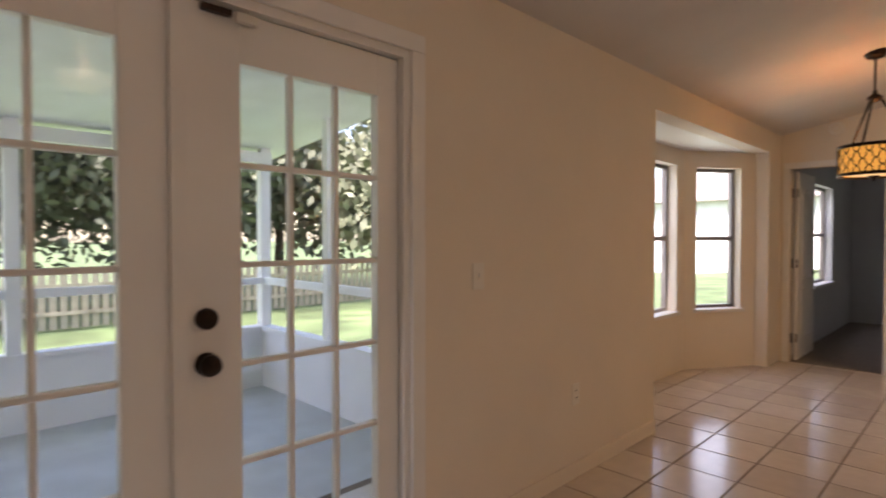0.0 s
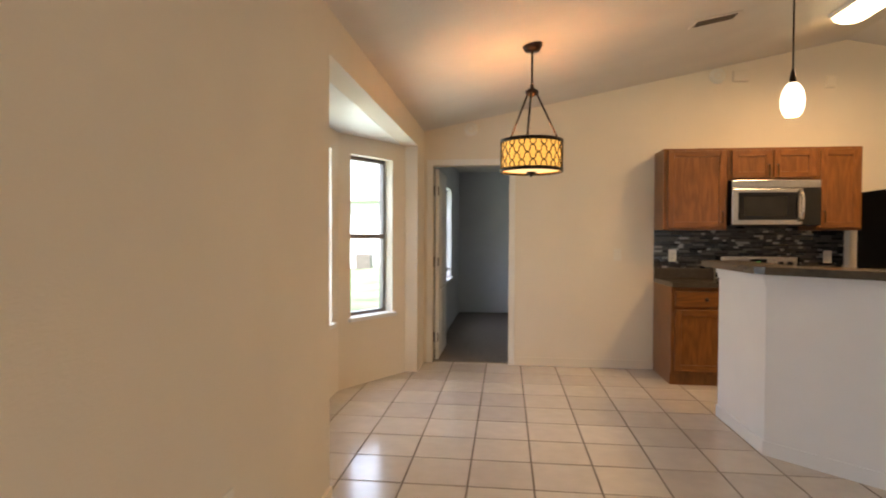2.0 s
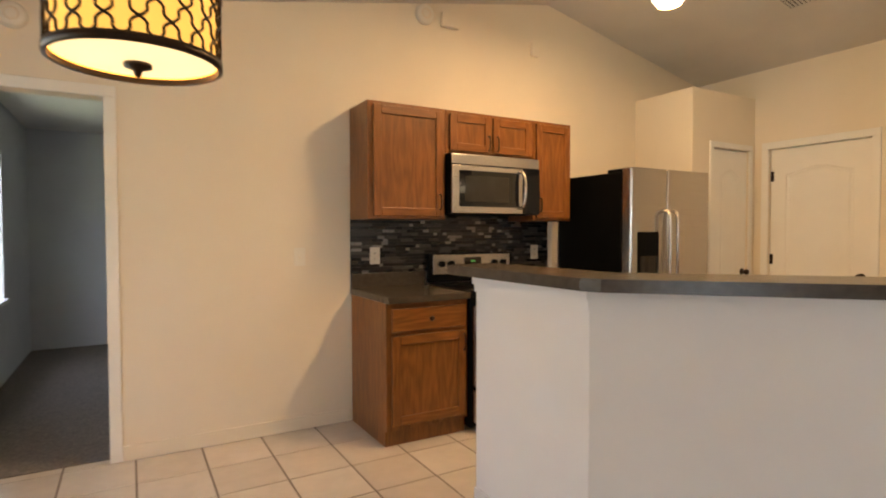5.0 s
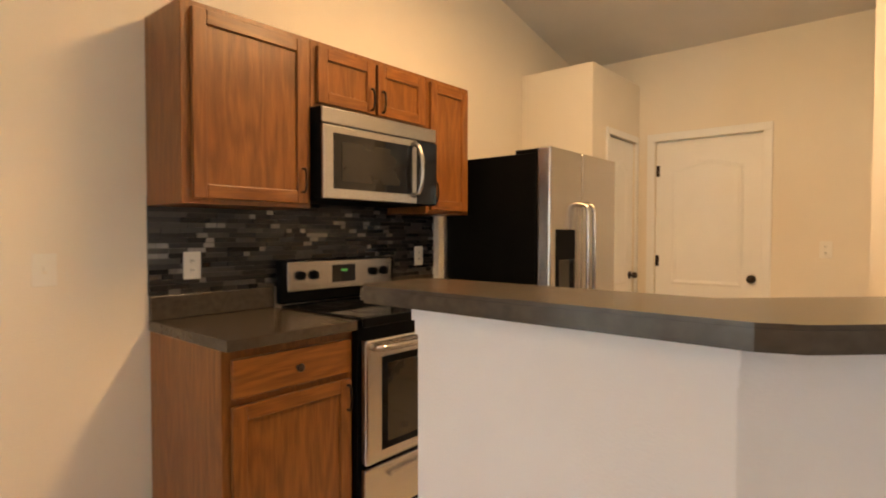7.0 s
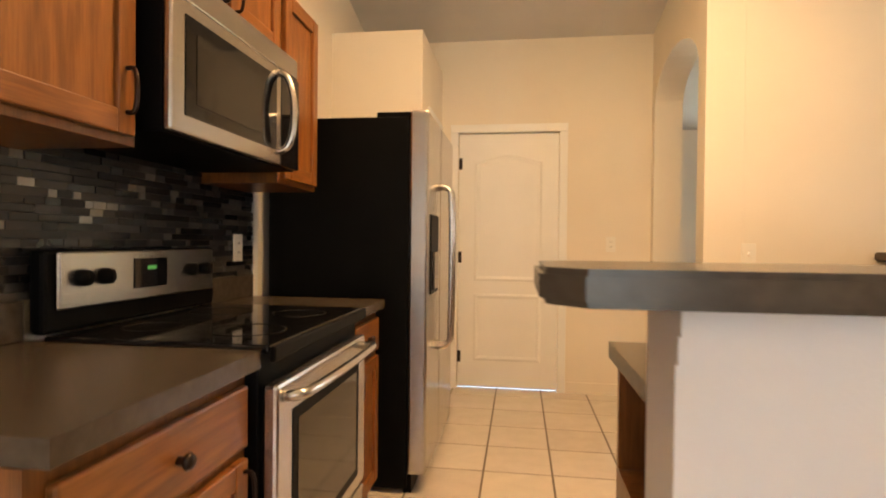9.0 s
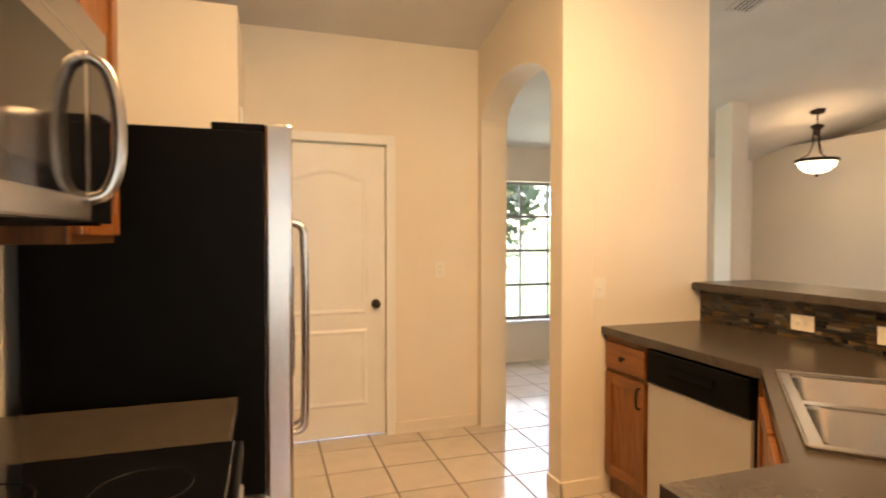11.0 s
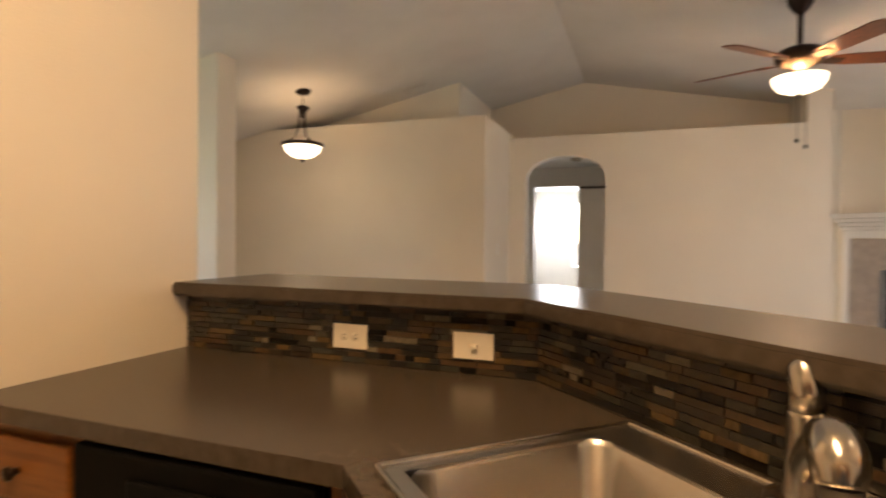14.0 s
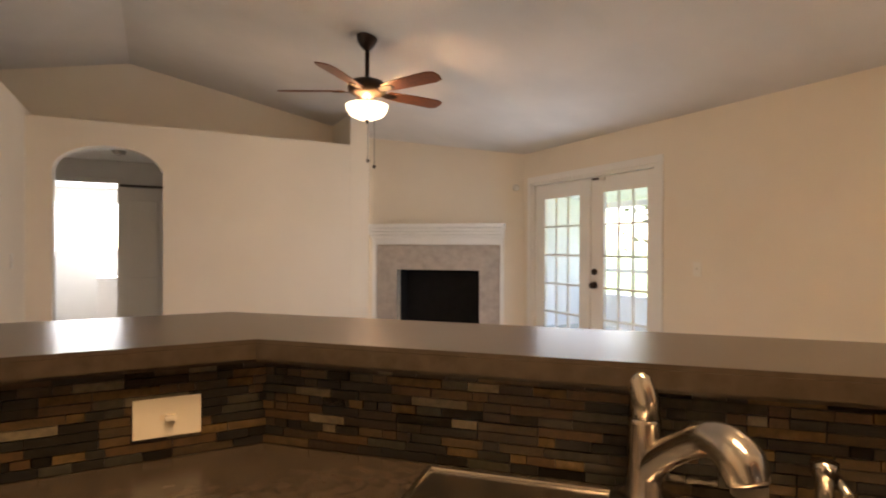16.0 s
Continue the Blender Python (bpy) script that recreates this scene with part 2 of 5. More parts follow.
def lathe(bm, profile, at=(0, 0, 0), n=32):
    """A turned body: (radius, height) pairs about the vertical through at."""
    rings = []
    for r, z in profile:
        rings.append([bm.verts.new((at[0] + max(r, 0.0005) * math.cos(2 * math.pi * i / n), at[1] + max(r, 0.0005) * math.sin(2 * math.pi * i / n), at[2] + z)) for i in range(n)])
    for a, b in zip(rings, rings[1:]):
        for i in range(n):
            f = bm.faces.new((a[i], a[(i + 1) % n], b[(i + 1) % n], b[i]))
            f.smooth = True
    return bm


def tube(bm, pts, r, n=10):
    """A round bar along a line of points."""
    pts = [Vector(p) for p in pts]
    radii = list(r) if isinstance(r, (list, tuple)) else [r] * len(pts)
    if len(pts) >= 5 and n >= 8:
        fine, fr_ = [], []
        for i in range(len(pts) - 1):
            a, b, c, d = pts[max(i - 1, 0)], pts[i], pts[i + 1], pts[min(i + 2, len(pts) - 1)]
            for k in range(4):
                t = k / 4
                fine.append(0.5 * (2 * b + (c - a) * t + (2 * a - 5 * b + 4 * c - d) * t * t + (3 * b - a - 3 * c + d) * t ** 3))
                fr_.append(radii[i] + (radii[i + 1] - radii[i]) * t)
        pts, radii = fine + [pts[-1]], fr_ + [radii[-1]]
    rings = []
    for i, p in enumerate(pts):
        d = (pts[min(i + 1, len(pts) - 1)] - pts[max(i - 1, 0)]).normalized()
        q = d.to_track_quat("Z", "Y")
        rings.append([bm.verts.new(p + q @ Vector((radii[i] * math.cos(2 * math.pi * k / n), radii[i] * math.sin(2 * math.pi * k / n), 0))) for k in range(n)])
    for a, b in zip(rings, rings[1:]):
        best = min(range(n), key=lambda s: sum((a[k].co - b[(k + s) % n].co).length for k in range(n)))
        for k in range(n):
            f = bm.faces.new((a[k], a[(k + 1) % n], b[(k + 1 + best) % n], b[(k + best) % n]))
            f.smooth = True
    bm.faces.new(rings[0][::-1])
    bm.faces.new(rings[-1])
    return bm


def prism(bm, poly, z0, z1):
    """A slab over a plan; z0 and z1 are numbers or functions of (x, y)."""
    lo = [bm.verts.new((x, y, z0(x, y) if callable(z0) else z0)) for x, y in poly]
    hi = [bm.verts.new((x, y, z1(x, y) if callable(z1) else z1)) for x, y in poly]
    n = len(poly)
    bm.faces.new(lo[::-1])
    bm.faces.new(hi)
    for i in range(n):
        bm.faces.new((lo[i], lo[(i + 1) % n], hi[(i + 1) % n], hi[i]))
    bmesh.ops.recalc_face_normals(bm, faces=bm.faces)
    return bm


def part(name, bm, material, parent=None, label="", at=None):
    me = bpy.data.meshes.new(name)
    bmesh.ops.recalc_face_normals(bm, faces=bm.faces)
    bm.to_mesh(me)
    bm.free()
    me.materials.append(material)
    ob = new(name, me)
    if parent:
        ob.parent = parent
    if at is not None:
        ob.matrix_basis = at
    if label:
        ob["label"] = label
    return ob


def thing(name, label, category, at=(0, 0, 0), rz=0, group=""):
    ob = new(name)
    ob.matrix_basis = pose(*at, 0, 0, rz)
    ob.empty_display_size = 0.1
    return tagged(ob, label, category, group)


def structure(name, bm, material, label, category="wall"):
    return tagged(part(name, bm, material), label, category, kind="structure")


def B():
    return bmesh.new()


RIDGE_X, RIDGE_Z, WEST, EAST = 1.75, 3.20, -2.31, 3.74


def ceil_z(x, y=0):
    return RIDGE_Z - 0.195 * (RIDGE_X - x) if x < RIDGE_X else RIDGE_Z - 0.215 * (x - RIDGE_X)


def up(x, y):
    return ceil_z(x) + 0.02


# ---------------------------------------------------------------- structure
bm = B()
for y0, y1 in ((-8.6, 0.0),):
    for xa, xb in ((-2.5, RIDGE_X), (RIDGE_X, 5.7)):
        prism(bm, [(xa, y0), (xb, y0), (xb, y1), (xa, y1)], ceil_z, lambda x, y: ceil_z(x) + 0.12)
structure("ceiling", bm, CEIL, "vaulted off-white textured ceiling with a central ridge", "ceiling")

# west wall with the french door opening
FD0, FD1, FDH = -7.02, -5.26, 2.05
bm = B()
for y0, y1, z0 in ((-8.1, FD0, 0), (FD0, FD1, FDH), (FD1, -3.06, 0), (-3.06, -0.42, 2.19), (-0.42, 0.0, 0)):
    box(bm, WEST - 0.15, WEST, y0, y1, z0, 2.44)
structure("wall_west", bm, WALL, "cream painted wall with french doors and a bay opening")

# bay: plan of the inner face
BAY = [(-2.35, -3.05), (-2.87, -2.38), (-2.87, -1.14), (-2.43, -0.43)]


def wall_panel(bm, p, q, z0, z1, holes, thick=0.15):
    """An upright wall from p to q (its room face), thick to the left of the way, with holes (s0, s1, z0, z1)."""
    p, q = Vector(p), Vector(q)
    L = (q - p).length
    d = (q - p) / L
    m = Matrix(((d.x, -d.y, 0, p.x), (d.y, d.x, 0, p.y), (0, 0, 1, 0), (0, 0, 0, 1)))
    s = 0.0
    for a, b, h0, h1 in holes:
        box(bm, s, a, 0, thick, z0, z1, m)
        box(bm, a, b, 0, thick, z0, h0, m)
        box(bm, a, b, 0, thick, h1, z1, m)
        s = b
    box(bm, s, L, 0, thick, z0, z1, m)
    return m


WZ0, WZ1 = 0.60, 2.03
bm = B()
wall_panel(bm, BAY[0], BAY[1], 0, 2.3, [])
m_flat = wall_panel(bm, BAY[1], BAY[2], 0, 2.3, [(0.30, 1.06, WZ0, WZ1)])
m_ang = wall_panel(bm, BAY[2], BAY[3], 0, 2.3, [(0.14, 0.66, WZ0, WZ1)])
structure("wall_bay", bm, WALL, "cream bay wall with deep window reveals")
bm = B()
prism(bm, [(-2.463, -3.06), (-3.0, -2.42), (-3.0, -1.1), (-2.5, -0.38), (-2.463, -0.38)], 2.19, 2.3)
structure("ceiling_bay", bm, WHITE, "white flat soffit over the bay window", "ceiling")

def sash_window(name, m, w, z0, z1, label):
    """A single-hung window in its reveal; m takes (along, into the wall, up)."""
    th = tagged(new(name), label, "window", kind="structure")
    th.matrix_basis = m
    bm = B()
    for a in ((0, 0.035, z0, z1), (w - 0.035, w, z0, z1), (0.035, w - 0.035, z0, z0 + 0.035), (0.035, w - 0.035, z1 - 0.035, z1)):
        box(bm, a[0], a[1], 0.09, 0.14, a[2], a[3])
    part("window_frame", bm, ALU, th)
    zm = (z0 + z1) / 2
    bm = box(B(), 0.035, w - 0.035, 0.085, 0.125, zm - 0.022, zm + 0.022)
    part("meeting_rail", bm, ALU, th)
    bm = box(B(), -0.03, w + 0.03, -0.035, 0.088, z0 - 0.03, z0 + 0.006, None, 0.005)
    part("window_sill", bm, WHITE, th, "white marble sill")
    for a, b in ((z0 + 0.036, zm - 0.023), (zm + 0.023, z1 - 0.036)):
        g = part("pane", box(B(), 0.036, w - 0.036, 0.105, 0.109, a, b), GLASS, th)
        g.visible_shadow = False
    return th


sash_window("window_1", m_flat @ Matrix.Translation((0.30, 0, 0)), 0.76, WZ0, WZ1, "single-hung bay window with a dark metal frame")
sash_window("window_2", m_ang @ Matrix.Translation((0.14, 0, 0)), 0.52, WZ0, WZ1, "narrow single-hung window in the angled bay side")

# kitchen wall
DX0, DX1, DH = -2.215, -1.43, 2.05
bm = B()
prism(bm, [(-2.46, 0), (DX0, 0), (DX0, 0.12), (-2.46, 0.12)], 0, up)
prism(bm, [(DX0, 0), (DX1, 0), (DX1, 0.12), (DX0, 0.12)], DH, up)
prism(bm, [(DX1, 0), (RIDGE_X, 0), (RIDGE_X, 0.12), (DX1, 0.12)], 0, up)
prism(bm, [(RIDGE_X, 0), (EAST + 0.12, 0), (EAST + 0.12, 0.12), (RIDGE_X, 0.12)], 0, up)
structure("wall_kitchen", bm, WALL, "cream kitchen wall with a bedroom doorway")


def casing(name, m, w, h, wide=0.062, proud=0.016):
    """Door trim round an opening w wide; m takes (along, out of the wall, up)."""
    th = tagged(new(name), "white painted door casing", "trim", kind="structure")
    th.matrix_basis = m
    for a, b, c, d in ((-wide, 0, 0, h), (w, w + wide, 0, h), (-wide, w + wide, h, h + wide)):
        bm = box(B(), a, b, 0, proud, c, d, None, 0.004)
        part("casing_board", bm, WHITE, th)
    return th


casing("trim_bedroom_door", Matrix.Translation((DX0, 0, 0)) @ pose(0, 0, 0) @ Matrix.Diagonal((1, -1, 1, 1)), DX1 - DX0, DH)

# pantry box
bm = B()
PF = -0.60
box(bm, 2.83, 2.93, PF, 0, 0, 2.525)
box(bm, 2.93, 3.11, PF, PF + 0.1, 0, 2.525)
box(bm, 3.64, EAST, PF, PF + 0.1, 0, 2.525)
box(bm, 3.11, 3.64, PF, PF + 0.1, 2.04, 2.525)
box(bm, 2.93, EAST, PF + 0.1, 0, 2.44, 2.52)
structure("wall_pantry", bm, WALL, "cream boxed pantry closet with a flat top")

# east wall, door opening
GD0, GD1 = -1.53, -0.735
bm = B()
for a, b, z0 in ((-2.221, GD0, 0), (GD0, GD1, 2.045), (GD1, 0, 0)):
    box(bm, EAST, EAST + 0.12, a, b, z0, 2.8)
structure("wall_east", bm, WALL, "cream wall with a white panel door")
casing("trim_garage_door", Matrix.Translation((EAST, GD0, 0)) @ Matrix(((0, -1, 0, 0), (1, 0, 0, 0), (0, 0, 1, 0), (0, 0, 0, 1))), GD1 - GD0, 2.045)
casing("trim_pantry_door", Matrix.Translation((3.11, PF, 0)) @ Matrix.Diagonal((1, -1, 1, 1)), 0.53, 2.04, 0.05)


def arch_wall(name, x0, x1, xa, xb, y0, y1, spring, rise, top, label):
    """A wall along x with an arched opening from xa to xb."""
    bm = B()
    n = 20
    arc = [(xa + (xb - xa) * (0.5 - 0.5 * math.cos(math.pi * i / n)), spring + rise * math.sin(math.pi * i / n)) for i in range(n + 1)]
    prism(bm, [(x0, y0), (xa, y0), (xa, y1), (x0, y1)], 0, top)
    prism(bm, [(xb, y0), (x1, y0), (x1, y1), (xb, y1)], 0, top)
    for (u0, v0), (u1, v1) in zip(arc, arc[1:]):
        prism(bm, [(u0, y0), (u1, y0), (u1, y1), (u0, y1)], lambda x, y, a=u0, b=u1, c=v0, d=v1: c + (d - c) * (x - a) / (b - a), top)
    return structure(name, bm, WALL, label)


arch_wall("wall_arch", 2.53, EAST + 0.12, 2.66, 3.67, -2.42, -2.22, 2.2, 0.27, up, "cream wall with a rounded arch to the foyer")
bm = B()
prism(bm, [(2.53, -3.18), (2.66, -3.18), (2.66, -2.421), (2.53, -2.421)], 0, up)
structure("wall_column", bm, WALL, "cream wall stub at the end of the breakfast bar")
structure("wall_dining_column", prism(B(), [(4.10, -5.17), (4.30, -5.17), (4.30, -4.97), (4.10, -4.97)], 0, up), WALL, "slim cream square column between foyer and dining room", "column")
bm = B()
for a, b, c, d in ((2.516, 2.529, -2.46, -2.207), (2.516, 2.66, -2.219, -2.206), (EAST - 0.014, EAST, -2.2, GD0 - 0.064), (EAST - 0.014, EAST, GD1 + 0.064, PF - 0.002)):
    box(bm, a, b, c, d, 0, 0.085)
box(bm, DX1 + 0.064, -0.004, -0.014, 0, 0, 0.085)
box(bm, WEST, WEST + 0.014, FD1 + 0.1, -3.06, 0, 0.085)
structure("baseboard", bm, WALL, "cream painted baseboard", "baseboard")

# foyer, dining side
bm = B()
FW0, FW1, FZ0, FZ1 = -4.15, -3.12, 0.47, 2.02
for a, b, z0, z1 in ((-8.6, FW0, 0, 2.7), (FW1, -2.321, 0, 2.7), (FW0, FW1, 0, FZ0), (FW0, FW1, FZ1, 2.7)):
    box(bm, 5.50, 5.65, a, b, z0, z1)
box(bm, 3.86, 5.65, -2.32, -2.2, 0, 2.9)
structure("wall_foyer", bm, WALL, "pale foyer wall with a tall window")
fw = tagged(new("window_3"), "tall white gridded foyer window", "window", kind="structure")
bm = B()
for z in (FZ0 + 0.02, 0.86, 1.245, 1.63, FZ1 - 0.02):
    box(bm, 5.56, 5.59, FW0, FW1, z - 0.016, z + 0.016)
for y in (FW0 + 0.02, -3.81, -3.46, FW1 - 0.02):
    box(bm, 5.562, 5.588, y - 0.012, y + 0.012, FZ0, FZ1)
part("window_frame", bm, ALU, fw)
part("pane", box(B(), 5.573, 5.577, FW0, FW1, FZ0, FZ1), GLASS, fw).visible_shadow = False
part("window_sill", box(B(), 5.44, 5.56, FW0 - 0.03, FW1 + 0.03, FZ0 - 0.03, FZ0, None, 0.005), WHITE, fw)

# south side: niche walls, hall arch, plant shelves
SY = -7.76
arch_wall("wall_south", -0.386, 2.5, 1.45, 2.31, SY - 0.14, SY, 1.98, 0.25, 2.445, "cream living room wall with an arched hall opening")
bm = B()
box(bm, -0.386, 2.5, -8.45, SY - 0.14, 2.36, 2.44)
prism(bm, [(2.5, -8.45), (5.5, -8.45), (5.5, -6.76), (2.5, -6.76)], 0, 2.5)
prism(bm, [(2.9, -8.44), (5.498, -8.44), (5.498, -7.15), (2.9, -7.15)], 2.502, up)
structure("wall_dining", bm, WALL, "pale dining room wall topped by a plant shelf")
bm = B()
for xa, xb in ((-0.5, RIDGE_X), (RIDGE_X, 5.65)):
    prism(bm, [(xa, -8.6), (xb, -8.6), (xb, -8.45), (xa, -8.45)], 2.36, up)
prism(bm, [(-0.98, -8.6), (-0.602, -8.6), (-0.602, -8.483), (-0.871, -8.483)], 0, up)
prism(bm, [(-0.6, -8.44), (-0.388, -8.44), (-0.388, -7.762), (-0.6, -7.762)], 0.0, up)
structure("wall_gable", bm, WALL, "cream gable wall above the plant shelf")
DG0, DG1 = Vector((-0.871, -8.481)), Vector((-2.31, -7.17))
dgd = (DG1 - DG0).normalized()
# local: x along the diagonal, y into the chimney, z up
DGM = Matrix(((dgd.x, dgd.y, 0, DG0.x), (dgd.y, -dgd.x, 0, DG0.y), (0, 0, 1, 0), (0, 0, 0, 1)))
DGM.col[1] = Vector((dgd.y * -1, dgd.x, 0, 0)) if (-dgd.y + dgd.x) < 0 else Vector((dgd.y, -dgd.x, 0, 0))
FB0, FB1, FBZ0, FBZ1 = 0.38, 1.42, 0.28, 1.04
L_DG = (DG1 - DG0).length
bm = B()
for a, b, z0, z1 in ((0, FB0, 0, 1.10), (FB1, L_DG, 0, 1.10), (FB0, FB1, 0, FBZ0), (FB0, FB1, FBZ1, 1.10)):
    box(bm, a, b, 0.0, 0.12, z0, z1, DGM)
structure("wall_chimney", bm, WALL, "cream diagonal chimney breast")
structure("wall_chimney", prism(B(), [(DG0.x, DG0.y), (DG1.x, DG1.y), (DG1.x - 0.1, DG1.y - 0.12), (DG0.x - 0.1, DG0.y - 0.12)], 1.10, up), WALL, "cream diagonal chimney breast above the mantel")

fp = thing("fireplace", "corner fireplace with taupe tile surround and white mantel", "fireplace")
fp.matrix_basis = DGM
for a, b, z0, z1 in ((0.12, FB0, 0, 1.345), (FB1, 1.665, 0, 1.345), (FB0, FB1, FBZ1, 1.345), (FB0, FB1, 0, FBZ0)):
    part("surround_slab", box(B(), a, b, -0.03, -0.002, z0, z1, None, 0.001), SURROUND, fp, "taupe stone tile")
bm = B()
box(bm, FB0, FB1, 0.40, 0.44, FBZ0, FBZ1)
box(bm, FB0 - 0.02, FB0, 0.0, 0.44, FBZ0, FBZ1)
box(bm, FB1, FB1 + 0.02, 0.0, 0.44, FBZ0, FBZ1)
box(bm, FB0, FB1, 0.0, 0.44, FBZ0 - 0.02, FBZ0)
box(bm, FB0, FB1, 0.0, 0.44, FBZ1, FBZ1 + 0.02)
part("firebox", bm, SOOT, fp, "black empty firebox")
for a, b, z0 in ((0.06, 0.115, 0), (1.67, 1.71, 0)):
    part("mantel_leg", box(B(), a, b, -0.045, -0.002, z0, 1.43, None, 0.003), WHITE, fp)
part("frieze", box(B(), 0.116, 1.669, -0.045, -0.002, 1.35, 1.43), WHITE, fp)
bm = B()
for i, (e, z0, z1) in enumerate(((0.06, 1.43, 1.47), (0.10, 1.47, 1.51), (0.14, 1.51, 1.55), (0.18, 1.55, 1.60))):
    box(bm, 0.06 - e * 0.3, 1.71 + e * 0.1, -e, 0.0, z0 + 0.001, z1, None, 0.006)
part("mantel_shelf", bm, WHITE, fp, "white stepped mantel shelf")

# hall and bright room behind the arch
bm = B()
box(bm, 0.9, 1.90, -9.42, -9.3, 0, 2.4)
box(bm, 2.50, 3.2, -9.42, -9.3, 0, 2.4)
box(bm, 1.90, 2.50, -9.42, -9.3, 2.04, 2.4)
box(bm, 0.78, 0.9, -9.42, -7.9, 0, 2.4)
box(bm, 3.2, 3.32, -13.1, -8.45, 0, 2.4)
box(bm, 0.78, 0.9, -13.1, -9.42, 0, 2.4)
for a, b, z0, z1 in ((0.9, 1.35, 0, 2.4), (3.0, 3.2, 0, 2.4), (1.35, 3.0, 0, 1.25), (1.35, 3.0, 2.05, 2.4)):
    box(bm, a, b, -13.1, -12.98, z0, z1)
structure("wall_hall", bm, WHITE, "white hall walls with a doorway to a bright room")
bm = B()
box(bm, 0.78, 3.32, -13.1, -7.9, 2.30, 2.36)
structure("ceiling_hall", bm, WHITE, "white flat hall ceiling", "ceiling")
casing("trim_hall_door", Matrix.Translation((1.90, -9.298, 0)), 0.60, 2.04)
va = thing("vanity_cabinet", "white bathroom vanity with a framed mirror above", "cabinet", (2.0, -12.7, 0))
part("body", box(B(), -0.35, 0.35, -0.26, 0.26, 0, 0.8, None, 0.01), WHITE, va)
part("mirror", box(B(), -0.28, -0.02, -0.05, -0.02, 1.0, 1.8), STEEL, va)
hd = thing("closet_door", "white bifold closet door in the hall", "door", (1.40, -9.28, 0))
part("leaf", box(B(), 0, 0.46, -0.01, 0.02, 0.01, 2.0, None, 0.004), WHITE, hd)
part("track", box(B(), -0.02, 0.48, -0.012, 0.024, 2.005, 2.03), DARKSLOT, hd)
part("panel", box(B(), 0.08, 0.38, 0.018, 0.026, 1.05, 1.85, None, 0.004), WHITE, hd)
part("panel", box(B(), 0.08, 0.38, 0.018, 0.026, 0.2, 0.95, None, 0.004), WHITE, hd)
# unlit ceiling light dome, though its category reads smoke alarm
hs = thing("round_fixture", "small round grey hall ceiling light dome, unlit", "smoke alarm", (1.85, -8.5, 2.30))
part("body", lathe(B(), [(0, -0.04), (0.06, -0.035), (0.075, 0.0)], n=20), STEEL, hs)

# bedroom
bm = B()
for a, b, z0, z1 in ((0.12, 1.35, 0, 2.44), (2.45, 3.86, 0, 2.44), (1.35, 2.45, 0, 0.72), (1.35, 2.45, 2.0, 2.44)):
    box(bm, -2.42, -2.27, a, b, z0, z1)
box(bm, -2.50, 0.9, 3.86, 4.0, 0, 2.44)
box(bm, 0.78, 0.9, 0.12, 3.86, 0, 2.44)
structure("wall_bedroom", bm, BEDWALL, "grey painted bedroom walls")
structure("ceiling_bedroom", box(B(), -2.5, 0.9, 0.121, 4.0, 2.44, 2.52), CEIL, "white bedroom ceiling", "ceiling")
structure("floor_bedroom", box(B(), -2.5, 0.9, 0.06, 4.0, -0.06, 0.006), CARPET, "brown-grey bedroom carpet", "carpet")
sash_window("window_4", Matrix(((0, -1, 0, -2.27), (1, 0, 0, 1.35), (0, 0, 1, 0), (0, 0, 0, 1))), 1.10, 0.72, 2.0, "bedroom window with a dark frame")


def panel_door(name, w, h, m, label, knob_x, knob_side, hinges_x, arched=True, handle="knob"):
    """A moulded two-panel door; local x along, y out of the face, z up."""
    th = tagged(new(name), label, "door", kind="structure")
    th.matrix_basis = m
    leaf = part("leaf", box(B(), 0.003, w - 0.003, -0.035, 0, 0.008, h, None, 0.002), WHITE, th)
    for z0, z1, arch in ((0.22, 0.76, False), (0.86, h - 0.17, arched)):
        a, b, n = 0.13, w - 0.13, 14
        def outline(e):
            pts = [(a + e, z0 + e), (b - e, z0 + e)]
            for i in range(n + 1):
                s = i / n
                x = b - e + (a - b + 2 * e) * s
                pts.append((x, z1 - e - (0.055 * (1 - math.sin(math.pi * s) ** 1.5) if arch else 0)))
            return pts
        bm = B()
        o, i1, i2 = outline(0), outline(0.018), outline(0.04)
        rings = []
        for pts, y in ((o, 0.0005), (i1, 0.008), (i2, 0.001)):
            rings.append([bm.verts.new((x, y, z)) for x, z in pts])
        for r0, r1 in zip(rings, rings[1:]):
            k = len(r0)
            for i in range(k):
                bm.faces.new((r0[i], r0[(i + 1) % k], r1[(i + 1) % k], r1[i]))
        bm.faces.new(rings[-1])
        part("panel", bm, WHITE, leaf)
    kb = B()
    if handle == "knob":
        lathe(kb, [(0, 0.065), (0.02, 0.062), (0.028, 0.045), (0.022, 0.028), (0.011, 0.02), (0.011, 0.006), (0.032, 0.005), (0.032, 0.0)], n=20)
    else:
        lathe(kb, [(0, 0.02), (0.028, 0.015), (0.03, 0.0)], n=16)
        box(kb, -0.01, 0.11, -0.008, 0.008, 0.03, 0.045)
    bmesh.ops.transform(kb, matrix=pose(knob_x, 0, 0.93, -90, 0, 0), verts=kb.verts)
    part("door_handle", kb, BRONZE, th, "dark bronze handle")
    for z in (0.25, 1.05, 1.80):
        part("hinge", box(B(), hinges_x - 0.014, hinges_x + 0.014, -0.004, 0.005, z - 0.045, z + 0.045), BRONZE, th)
    return th


